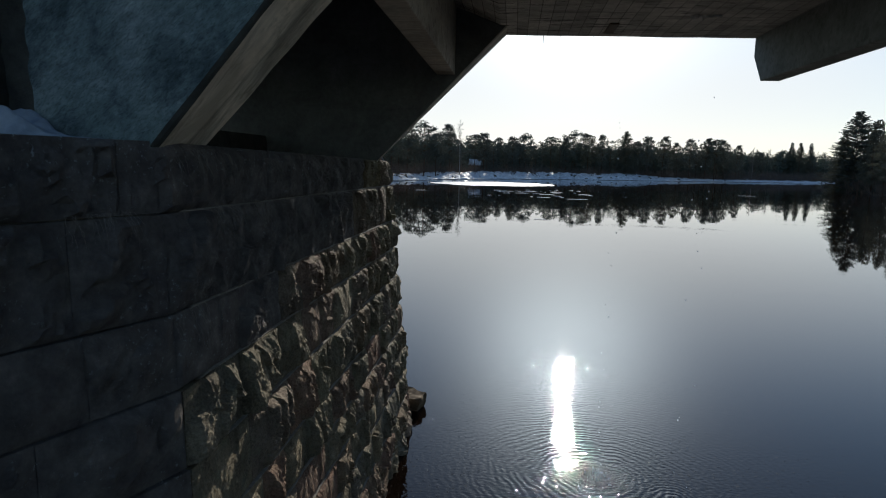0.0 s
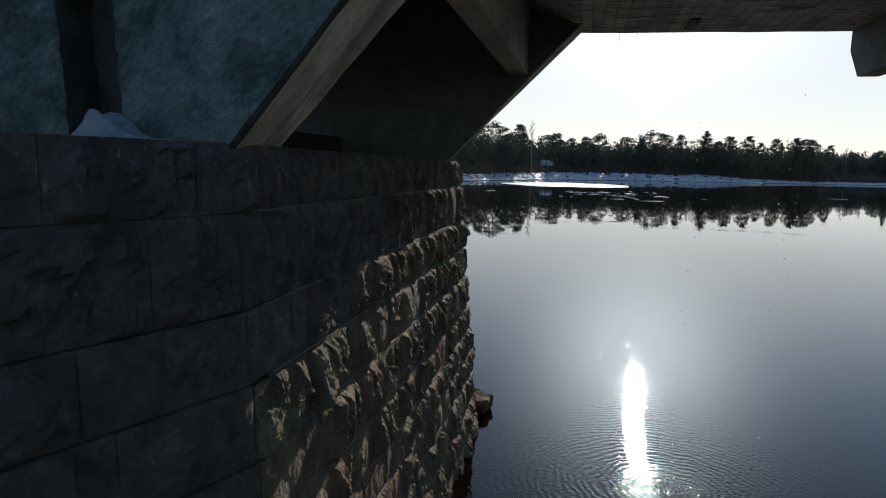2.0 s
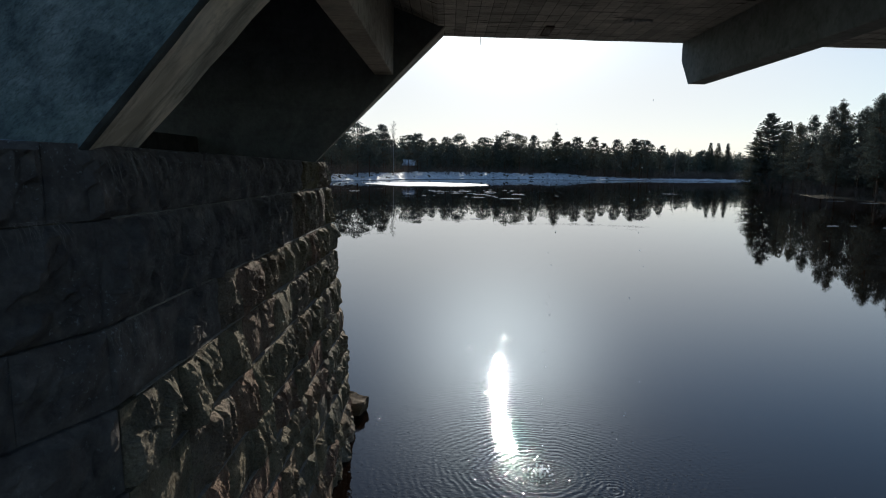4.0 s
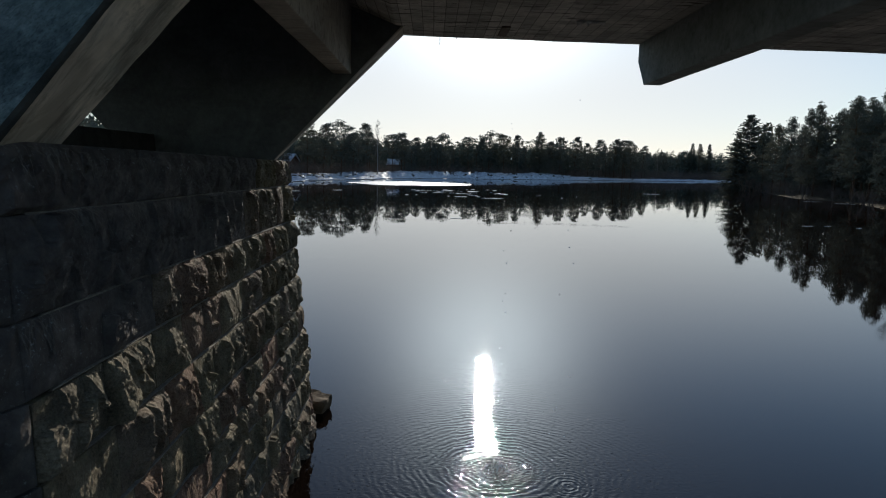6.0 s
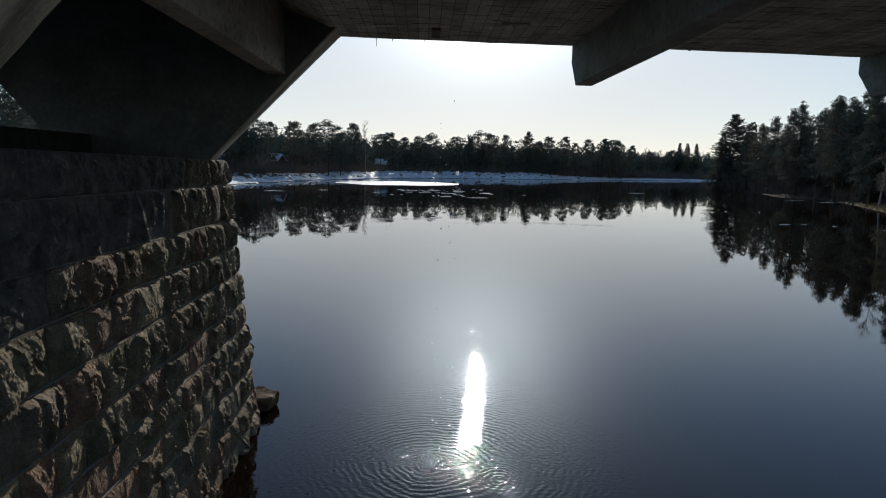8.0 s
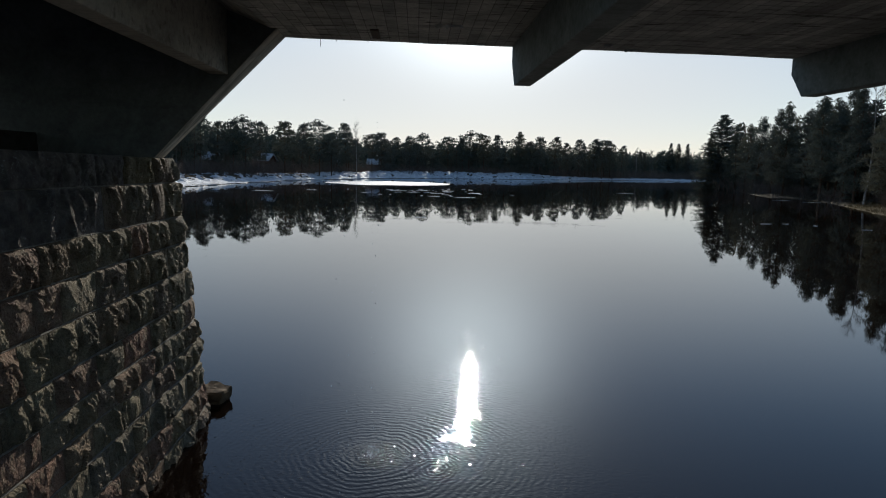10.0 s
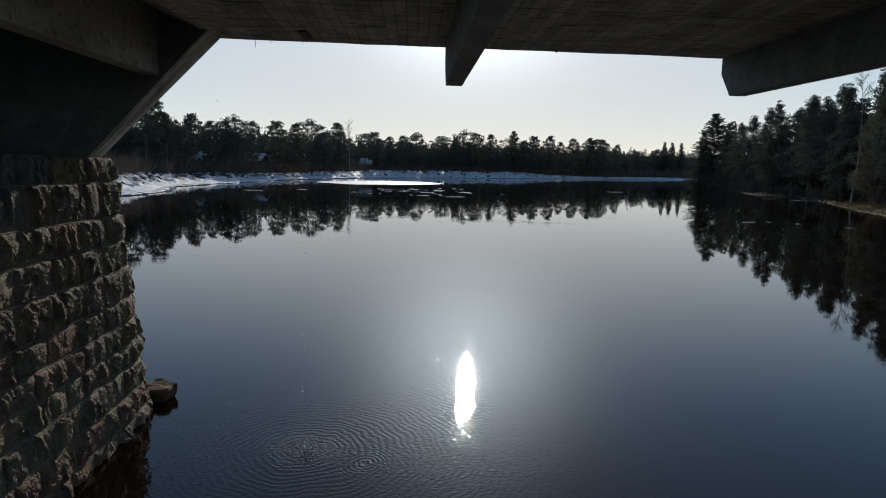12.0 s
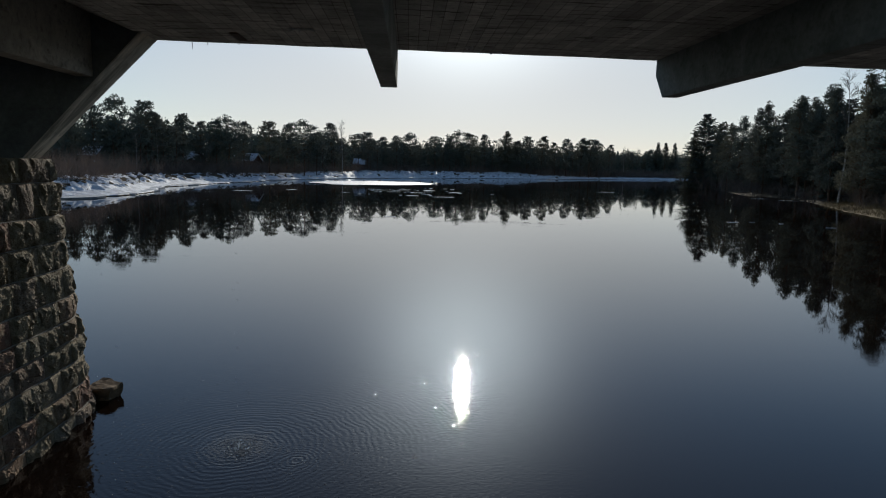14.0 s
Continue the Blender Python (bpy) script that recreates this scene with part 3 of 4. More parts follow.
def build_pier():
    pier = empty("pier")
    tagged(pier, "battered river pier of rough-faced granite blocks", "bridge pier")
    # core behind the blocks, mirrored about the pier's middle line
    rows, mid = [], -3.5
    for z in (-1.5, PIER_TOP - 0.02):
        ring = [on_pier(s, z, -0.035) for s in LINE_S[2:246:4]]
        ring = [p for p in ring if p[0] > mid]
        rows.append(ring + [(2 * mid - x, y, zz) for x, y, zz in ring[::-1]])
    n = len(rows[0])
    a, b = rows
    if len(b) != len(a):
        b = [(x, y, PIER_TOP - 0.02) for x, y, z in a]
    verts = a + b
    faces = [(i, (i + 1) % n, n + (i + 1) % n, n + i) for i in range(n)] + [tuple(range(n, 2 * n))]
    mesh_ob("core", verts, faces, MORTAR, pier, "mortar and rubble core")
    tops = [4.69, 4.275, 3.69, 3.24, 2.76, 2.24, 1.83, 1.47, 1.08, 0.64, 0.21, -0.25]
    rng = random.Random(11)
    for c, (z1, z0) in enumerate(zip(tops, tops[1:])):
        s = 0.05 + rng.uniform(0, 0.3)
        while s < CAP["end"] - 0.3:
            w = rng.uniform(0.42, 0.95) if c else rng.uniform(0.7, 1.3)
            w = min(w, CAP["end"] - s)
            if s < CAP["bend"] < s + w + 0.2:
                w = CAP["bend"] - s if CAP["bend"] - s > 0.25 else CAP["bend"] - s + 0.6
            # upper flank courses get the mossy colour as a copy of granite in shade
            stone(pier, s, s + w, z0, z1, rng, 0.017 if CAP["bend"] - 0.1 < s < CAP["tail"] + 0.5 else 0.04, MOSSY_SHADED if s < CAP["bend"] + rng.uniform(3.5, 5.5) * (c < 2) + rng.uniform(0.3, 1.6) * (c == 2) - 0.05 else GRANITE)
            s += w
    # pale mortar that stands a little proud in the bed joints
    for z in tops[1:-1]:
        verts, n = [], 0
        for k in range(int(CAP["bend"] / 0.06) + 4, int(CAP["end"] / 0.06)):
            along = k * 0.06
            lift, proud = 0.008 * noise.noise((along * 2.1, z * 5, 0)), 0.012 + 0.012 * noise.noise((along * 3.3, z * 7, 4))
            for dz, out in ((-0.008, -0.02), (-0.004, proud), (0.004, proud), (0.008, -0.02)):
                verts.append(on_pier(along, z + dz + lift, out, z - 0.1))
            n += 1
        faces = [(4 * i + j, 4 * i + j + 4, 4 * i + j + 5, 4 * i + j + 1) for i in range(n - 1) for j in range(3)]
        mesh_ob("mortar_joint", verts, faces, POINTING, pier, "thin pale mortar joint")
    return pier


build_pier()


# ---- trees ----
def tube(verts, faces, pts, radii, sides=5):
    """Adds a tapered tube along pts."""
    start = len(verts)
    for k, (p, r) in enumerate(zip(pts, radii)):
        d = (pts[min(k + 1, len(pts) - 1)] - pts[max(k - 1, 0)]).normalized()
        a = d.orthogonal().normalized()
        b = d.cross(a)
        for i in range(sides):
            t = 2 * math.pi * i / sides
            verts.append(p + a * (r * math.cos(t)) + b * (r * math.sin(t)))
    for k in range(len(pts) - 1):
        for i in range(sides):
            j = (i + 1) % sides
            faces.append((start + k * sides + i, start + k * sides + j, start + (k + 1) * sides + j, start + (k + 1) * sides + i))


def tuft(verts, faces, p, way, length, width, rng):
    """Adds one small spray of needles: a narrow pointed blade."""
    d = Vector(way).normalized()
    side = d.cross(Vector((rng.uniform(-1, 1), rng.uniform(-1, 1), rng.uniform(-1, 1)))).normalized() * width
    n = len(verts)
    verts.extend((p - side * 0.3, p + d * length * 0.55 + side, p + d * length, p + d * length * 0.5 - side))
    faces.append((n, n + 1, n + 2, n + 3))


def tree_thing(name, trunk, crown, bark, leaf, label, category):
    ob = empty(name)
    mesh_ob("trunk", *trunk, bark, ob, smooth=True)
    mesh_ob("crown", *crown, leaf, ob)
    tagged(ob, label, category)
    return ob


def make_pine(seed, h=16.0, bare=0.4, spread=0.16, full=True, flat=0.7, round_top=0.62, fine=False):
    """A pine: limbs in an oval crown, each with several flat clumps of needle sprays."""
    rng = random.Random(seed)
    tv, tf, cv, cf = [], [], [], []
    bend = Vector((rng.uniform(-0.5, 0.5), rng.uniform(-0.5, 0.5), 0))
    stem = lambda t: Vector((bend.x * t * t + 0.12 * math.sin(t * 7), bend.y * t * t + 0.1 * math.sin(t * 5 + 1), h * t - 0.4))
    tube(tv, tf, [stem(k / 9) for k in range(10)], [0.19 * (1 - 0.88 * k / 9) for k in range(10)], 7)
    clumps, sprays = (140, 25) if full else (60, 18)
    size = 1.3 if full else 1.6
    if fine:
        clumps, sprays, size = 190, 52, 0.66
    lop = Vector((rng.uniform(0, 50), rng.uniform(0, 50), 0))
    for k in range(clumps):
        c = ((k + rng.random()) / clumps) ** 0.95
        az = rng.uniform(0, 2 * math.pi)
        dome = min(1.0, (c + 0.08) / 0.35) ** 0.7 * (1 - c ** 2.6) ** (0.6 * round_top)
        if fine:
            dome = min(1.0, (c + 0.08) / 0.25) ** 0.7 * (1 - 0.97 * c) ** 0.75
        lobe = 1 + 0.55 * noise.noise(lop + Vector((math.cos(az) * 1.3, math.sin(az) * 1.3, c * 3.2)))
        reach = h * spread * dome * lobe * rng.random() ** 0.45
        t = bare + (0.97 - bare) * c
        p0 = stem(max(bare * 0.95, t - 0.03 - 0.25 * reach / h))
        heart = stem(t) + Vector((math.cos(az) * reach, math.sin(az) * reach, rng.gauss(0, 0.35)))
        if k % 3 == 0:
            tube(tv, tf, [p0, p0.lerp(heart, 0.55) + Vector((0, 0, -0.05 * reach)), heart], [0.055, 0.035, 0.01], 4)
        r = rng.uniform(0.5, 0.95) * (0.75 + 0.25 * dome)
        for _ in range(sprays):
            d = Vector((rng.gauss(0, 1), rng.gauss(0, 1), rng.gauss(0.15, 0.8))).normalized()
            q = heart + Vector((d.x * r, d.y * r, d.z * r * flat)) * rng.uniform(0.1, 1.0)
            tuft(cv, cf, q, d + Vector((0, 0, 0.6)), rng.uniform(0.28, 0.5) * size, rng.uniform(0.06, 0.105) * size, rng)
    return tree_thing("pine_tree", (tv, tf), (cv, cf), BARK, NEEDLE, "dark green pine with a bare lower trunk on the bank", "tree")


def make_spruce(seed, h=17.0, spread=0.2, low=0.06, full=True, even=0.45):
    rng = random.Random(seed)
    tv, tf, cv, cf = [], [], [], []
    tube(tv, tf, [Vector((0.05 * math.sin(k), 0.05 * math.cos(k), h * k / 9 - 0.4)) for k in range(10)], [0.2 * (1 - 0.93 * k / 9) for k in range(10)], 6)
    z, step, size = h * low, 0.2 if full else 0.36, 1.35 if full else 1.9
    while z < h - 0.25:
        t = z / h
        gap = 1 - 0.35 * max(0, noise.noise((seed * 3.1, z * 0.9, 0)))
        reach = h * spread * (1 - t) ** 0.8 * (0.7 + 0.3 * min(1, t * 5)) * gap + 0.1
        for _ in range(rng.randint(5, 8) if full else rng.randint(4, 7)):
            az, r = rng.uniform(0, 2 * math.pi), reach * rng.uniform(even, 1.15)
            lift = rng.uniform(-0.4, 0.1) * (1 - t) + 0.4 * t
            d = Vector((math.cos(az), math.sin(az), lift))
            tube(tv, tf, [Vector((0, 0, z)), Vector((0, 0, z)) + d * r], [0.03, 0.008], 3)
            steps = int(r / (0.2 * size)) + 2
            for k in range(steps):
                f = (k + 0.6) / steps
                p = Vector((0, 0, z)) + d * r * f
                for sgn in ((-1, 1, rng.choice((-1, 1))) if full else (-1, 1)):
                    w = Vector((-d.y * sgn, d.x * sgn, rng.uniform(-0.8, 0.1))) * rng.uniform(0.4, 1.0) + d * 0.9
                    tuft(cv, cf, p, w, rng.uniform(0.3, 0.55) * (1.15 - 0.4 * f) * size ** 0.5, rng.uniform(0.045, 0.075) * size ** (1.0 if full else 1.8), rng)
        z += rng.uniform(0.8, 1.4) * step
    for k in range(14):
        tuft(cv, cf, Vector((0, 0, h - 0.9 + 0.05 * k)), (rng.uniform(-0.6, 0.6), rng.uniform(-0.6, 0.6), 1.0), 0.35, 0.05, rng)
    return tree_thing("spruce_tree", (tv, tf), (cv, cf), BARK, SPRUCE, "dark green conical spruce on the river bank", "tree")


def make_birch(seed, h=17.0):
    rng = random.Random(seed)
    tv, tf, cv, cf = [], [], [], []
    stem = lambda t: Vector((0.35 * math.sin(t * 3), 0.25 * math.sin(t * 4), h * t - 0.3))
    tube(tv, tf, [stem(k / 10) for k in range(11)], [0.15 * (1 - 0.9 * k / 10) for k in range(11)], 6)
    for k in range(34):
        t = 0.3 + 0.68 * k / 34
        az, r = rng.uniform(0, 2 * math.pi), h * 0.17 * (1.15 - t) ** 0.6 * rng.uniform(0.6, 1.1)
        d = Vector((math.cos(az), math.sin(az), rng.uniform(0.9, 1.7))).normalized()
        p0 = stem(t)
        tip = p0 + d * r
        tube(cv, cf, [p0, p0.lerp(tip, 0.5) + Vector((0, 0, 0.08 * r)), tip], [0.035, 0.022, 0.01], 3)
        for _ in range(8):
            q = p0.lerp(tip, rng.uniform(0.25, 1))
            w = (d + Vector((rng.uniform(-0.9, 0.9), rng.uniform(-0.9, 0.9), rng.uniform(-0.3, 0.6)))).normalized()
            e = q + w * rng.uniform(0.5, 1.1)
            tube(cv, cf, [q, e], [0.014, 0.006], 3)
            for _ in range(3):
                g = q.lerp(e, rng.uniform(0.3, 1))
                v = (w + Vector((rng.uniform(-1, 1), rng.uniform(-1, 1), rng.uniform(-0.5, 0.5)))).normalized()
                tube(cv, cf, [g, g + v * rng.uniform(0.25, 0.5)], [0.009, 0.004], 3)
    return tree_thing("birch_tree", (tv, tf), (cv, cf), BIRCHBARK, TWIG, "bare birch with pale bark and fine twigs", "tree")


def make_shrub(seed, h=2.4):
    rng = random.Random(seed)
    cv, cf = [], []
    for _ in range(18):
        az, lean = rng.uniform(0, 2 * math.pi), rng.uniform(0.05, 0.5)
        d = Vector((math.cos(az) * lean, math.sin(az) * lean, 1)).normalized()
        b = Vector((rng.uniform(-0.5, 0.5), rng.uniform(-0.5, 0.5), -0.1))
        tip = b + d * h * rng.uniform(0.6, 1.1)
        tube(cv, cf, [b, b.lerp(tip, 0.5), tip], [0.022, 0.014, 0.006], 3)
        for _ in range(8):
            q = b.lerp(tip, rng.uniform(0.25, 1))
            v = (d + Vector((rng.uniform(-0.9, 0.9), rng.uniform(-0.9, 0.9), 0.2))).normalized()
            tube(cv, cf, [q, q + v * rng.uniform(0.3, 0.8)], [0.01, 0.004], 3)
    ob = mesh_ob("shrub", cv, cf, TWIG)
    tagged(ob, "leafless brown willow shrub on the bank", "shrub", "bank shrubs")
    return ob


def ground_at(x, y):
    return float(land_height(np.array([[x, y]], float))[0][0])


TREES = []
CABINS = ((-70, 154, 75, 7.6), (-52, 170, 60, 7.0), (-43.5, 196, 60, 7.2), (-15, 246, 80, 6.8))


def in_glade(x, y):
    """Whether a place lies in the open strip between a cabin and the water."""
    for cx, cy, _, _ in CABINS:
        far = math.hypot(cx - 2, cy)
        ux, uy = (2 - cx) / far, -cy / far
        along, aside = (x - cx) * ux + (y - cy) * uy, abs((x - cx) * uy - (y - cy) * ux)
        if -3 < along < 70 and aside < 3.0:
            return True
    return False


def stand(proto, height, own, x, y, rng, wide=1.0):
    """Puts a copy of a tree on the ground."""
    k = height / own
    m = pose(x, y, ground_at(x, y), 0, 0, rng.uniform(0, 360)) @ Matrix.Diagonal((k * wide, k * wide, k, 1))
    ob = copy_thing(proto, m)
    TREES.append((x, y))
    return ob


def build_forest():
    rng = random.Random(5)
    kinds = {
        "p": [(make_pine(1, 16, 0.36, 0.22, True, 0.55), 16), (make_pine(2, 16, 0.3, 0.2, True, 0.55), 16), (make_pine(3, 16, 0.42, 0.25, True, 0.5, 0.5), 16),
              (make_pine(4, 16, 0.25, 0.2, True, 0.6, 0.9), 16), (make_pine(5, 16, 0.34, 0.19, True, 0.5, 0.75), 16)],
        "w": [(make_pine(6, 16, 0.4, 0.32, True, 0.5, 0.45), 16), (make_pine(16, 16, 0.34, 0.28, True, 0.5, 0.5), 16)],
        "n": [(make_pine(31, 16, 0.16, 0.22, True, 0.7, 0.9, True), 16), (make_pine(32, 16, 0.22, 0.25, True, 0.6, 0.7, True), 16), (make_pine(33, 16, 0.12, 0.2, True, 0.7, 1.1, True), 16)],
        "s": [(make_spruce(7, 17, 0.24), 17), (make_spruce(8, 17, 0.21), 17), (make_spruce(9, 17, 0.27, 0.03), 17)],
        "S": [(make_spruce(17, 17, 0.44, 0.02, True, 0.72), 17)],
        "f": [(make_pine(21, 16, 0.12, 0.24, False), 16), (make_pine(22, 16, 0.2, 0.27, False), 16), (make_pine(23, 16, 0.08, 0.22, False, 0.7, 0.6), 16)],
        "t": [(make_spruce(24, 17, 0.26, 0.03, False), 17), (make_spruce(25, 17, 0.23, 0.03, False), 17)],
        "b": [(make_birch(10), 17), (make_birch(12), 17)],
        "g": [(make_shrub(13), 2.4), (make_shrub(14), 2.4)],
    }
    names = {"p": "pines along the river", "n": "pines along the river", "w": "pines along the river", "s": "spruces along the river", "S": "spruces along the river", "f": "pines along the river", "t": "spruces along the river", "b": "bare birches"}
    for k, protos in kinds.items():
        for ob, _ in protos:
            if k in names:
                ob["group"] = names[k]
    # skyline trees: kind, x, y, height of the tip above the water
    left = "p -58 120 14; p -56 125 15; w -54 130 17; p -51.5 138 17; b -50 140 14; p -48 150 15.3; p -46 155 14; p -43.5 160 14.5; w -42 165 16; p -39.5 170 15; p -35 180 16; p -32 190 16; w -27 190 17; p -24 195 14; p -22 215 18; b -18 210 18; p -14 225 15.3; p -11 228 16; p -55 90 14; p -58 100 13; p -52 78 12; w -62 95 15"
    far = "p -6 245 15; p -1 240 15.3; w 4 250 17; p 14 255 16.3; p 20 258 16; w 23 262 19; p 29 262 18; p 35 265 18; S 45 270 19.5; p 50 272 16; p 54 272 18; p 61 275 18.3; p 68 280 16; p 73 280 17.5; p 81 285 18.3; p 85 285 18; p 90 290 18; p 97 295 16; b 109 310 15; p 114 316 14; b 120 320 15; p 130 330 15; s 134 330 19; s 140 335 19; s 145 335 19"
    right = "S 85 172 20; s 81.5 171 15; n 83 160 15; n 80.5 150 16; n 79 142 17.3; n 80 138 15; n 77.5 131 18; n 77 128 19; n 77.5 122 17; n 78 118 19; n 76 112 18; n 74 105 19.3; n 73 100 16; b 69 93 19.5; n 69 88 17; n 69 83 20; s 72 90 17; n 75 95 16; n 68 74 19; s 70 66 19; n 66 60 18; n 66 79 20; n 67.5 86 19; n 64.5 71 20; n 71 98 18.5; n 73 110 18; n 64 66 19"
    for rows in (left, far, right):
        for row in rows.split(";"):
            k, x, y, top = row.split()
            x, y, top = float(x), float(y), float(top)
            proto, own = rng.choice(kinds[k])
            stand(proto, top - ground_at(x, y) + 0.3, own, x, y, rng, rng.uniform(0.9, 1.15))
            if rows is not right:
                for side in (-1, 1):
                    nx, ny = x + side * rng.uniform(1.6, 4.2), y + rng.uniform(1, 9)
                    if land_depth(np.array([[nx, ny]]))[0][0] > 8 and not in_glade(nx, ny):
                        low, size = rng.choice(kinds["f"])
                        stand(low, (top - ground_at(nx, ny)) * rng.uniform(0.66, 0.88), size, nx, ny, rng, rng.uniform(1.0, 1.3))
    # a second row fills the right bank behind the skyline trees
    own_rng = random.Random(41)
    for row in right.split(";"):
        k, x, y, top = row.split()
        if k == "b":
            continue
        for _ in range(2):
            nx, ny = float(x) + own_rng.uniform(3.0, 7.5), float(y) + own_rng.uniform(-6.0, 3.0)
            proto, own = own_rng.choice(kinds[own_rng.choice("fft")])
            stand(proto, float(top) * own_rng.uniform(0.78, 0.94), own, nx, ny, own_rng, own_rng.uniform(1.1, 1.4))
    # the wood behind and between them
    tries, made = 0, 0
    while made < 125 and tries < 30000:
        tries += 1
        y = rng.uniform(55, 360)
        x = rng.uniform(-95, 175)
        if abs(x) > 25 + 0.65 * y:
            continue
        (d,), (on_left,) = land_depth(np.array([[x, y]]))
        if in_glade(x, y) or not (9 if on_left else 5) < d < 40 or min(math.hypot(x - a, y - b) for a, b in TREES) < 3.4:
            continue
        k = rng.choice("ffffbb" if on_left else "ftttf")
        proto, own = rng.choice(kinds[k])
        stand(proto, (rng.uniform(9.5, 14.0) + (0 if on_left else 1.5)) * (0.6 if x < -40 and y < 130 else 1.0), own, x, y, rng, rng.uniform(1.0, 1.35))
        made += 1
    tries, made = 0, 0
    while made < 150 and tries < 20000:
        tries += 1
        y = rng.uniform(50, 330)
        x = rng.uniform(-90, 160)
        if abs(x) > 25 + 0.65 * y:
            continue
        (d,), (on_left,) = land_depth(np.array([[x, y]]))
        if not ((4.5 if on_left else 2.0) < d < (22 if on_left else 14)):
            continue
        proto, own = rng.choice(kinds["g"])
        stand(proto, rng.uniform(1.6, 4.2), own, x, y, rng, rng.uniform(1.0, 2.2))
        TREES.pop()
        made += 1
    for x, y, h in ((84, 168, 6), (86.5, 170, 5), (82, 164, 4.5), (77, 140, 4), (66.5, 96, 2.5), (70, 101, 3), (75, 117, 2.6), (76, 121, 2.4), (74.6, 126, 2.8), (74.4, 131, 2.6), (76, 136, 3), (77.5, 141, 2.6), (79, 147, 3), (80.5, 152, 3.2), (73, 109, 2.2), (82.5, 158, 3.4)):
        proto, own = rng.choice(kinds["g"])
        stand(proto, h, own, x, y, rng, 1.6)
    for protos in kinds.values():
        for ob, _ in protos:
            for o in (*ob.children_recursive, ob):
                bpy.data.objects.remove(o)


build_forest()


def build_far_wood():
    """The deep wood behind the first rows, on both banks and all round, as one sheet of countless rough conifers; those
    at the back are unseen and block light.
    """
    rng = np.random.default_rng(4)
    xy = np.c_[np.r_[rng.uniform(-230, 330, 9000), rng.uniform(-110, 190, 12000)], np.r_[rng.uniform(-220, 470, 9000), rng.uniform(70, 400, 12000)]]
    d, _ = land_depth(xy)
    # unseen trees at the viewer's back, added to keep low sky off the bridge
    behind = xy[:, 1] < 40
    ok = (d > np.where(behind, 8, 15)) & (d < np.where(behind, 70, 75)) & (rng.random(len(xy)) < np.where(behind, 0.35, 0.85))
    V, F = [], []
    spots = xy[ok]
    ground = land_height(spots)[0]
    n = 0
    for (x, y), z in zip(spots, ground):
        back = y < 40
        if in_glade(x, y):
            continue
        h = rng.uniform(13, 19) if back else 8.8 + 4.2 * rng.random() ** 1.4 + 2.5 * noise.noise((x * 0.05, y * 0.05, 3))
        if x < -42 and 40 < y < 125:
            h *= 0.55
        m = 20 if back else 44
        t = rng.random(m) ** 0.95
        r = h * 0.17 * (1.08 - t) ** 0.7 * np.sqrt(rng.random(m))
        a = rng.uniform(0, 2 * np.pi, m)
        c = np.c_[x + r * np.cos(a), y + r * np.sin(a), z + h * (0.1 + 0.9 * t)]
        w = rng.normal(size=(m, 3))
        w /= np.linalg.norm(w, axis=1)[:, None]
        s = np.cross(w, rng.normal(size=(m, 3)))
        s /= np.linalg.norm(s, axis=1)[:, None]
        size = rng.uniform(0.6, 1.2, (m, 1)) * (1.25 - 0.6 * t)[:, None] * (1.5 if back else 0.88)
        thin = 0.45 if back else 0.38
        quads = np.stack([c - w * size, c + s * size * thin, c + w * size, c - s * size * thin], 1).reshape(-1, 3)
        V.append(quads)
        F.append(np.arange(n, n + 4 * m).reshape(-1, 4))
        n += 4 * m
    ob = mesh_ob("far_wood", np.concatenate(V), np.concatenate(F).tolist(), SPRUCE)
    tagged(ob, "dense dark conifer wood behind the river banks, with unseen light-blocking trees", "forest", kind="stuff")


build_far_wood()


def build_thicket():
    """The tangle of leafless bushes along the top of the banks."""
    rng = np.random.default_rng(8)
    xy = np.c_[rng.uniform(-100, 170, 30000), rng.uniform(45, 345, 30000)]
    d, left = land_depth(xy)
    ok = (d > np.where(left, 6.5, 4.5)) & (d < np.where(left, 30, 14)) & (np.abs(xy[:, 0]) < 25 + 0.65 * xy[:, 1])
    xy, left = xy[ok][:3300], left[ok][:3300]
    ground = land_height(xy)[0]
    V = []
    for (x, y), z, on_left in zip(xy, ground, left):
        m, h = 44, rng.uniform(1.6, 5.8) if on_left else rng.uniform(1.2, 3.6)
        foot = np.c_[x + rng.normal(0, 0.7, m), y + rng.normal(0, 0.7, m), np.full(m, z - 0.1)]
        lean = rng.normal(0, 0.34, (m, 2)) * h
        tip = foot + np.c_[lean, h * rng.uniform(0.45, 1.0, m)]
        part_way = np.where(rng.random((m, 1)) < 0.6, rng.uniform(0.2, 0.6, (m, 1)), 0)
        foot = foot + (tip - foot) * part_way
        across = np.c_[rng.normal(size=(m, 2)), np.zeros(m)]
        across *= (0.022 / np.linalg.norm(across, axis=1))[:, None]
        V.append(np.stack([foot - across, foot + across, tip], 1).reshape(-1, 3))
    V = np.concatenate(V)
    ob = mesh_ob("thicket", V, np.arange(len(V)).reshape(-1, 3).tolist(), TWIG)
    tagged(ob, "tangle of leafless brown bushes along the bank", "bushes", kind="stuff")


build_thicket()


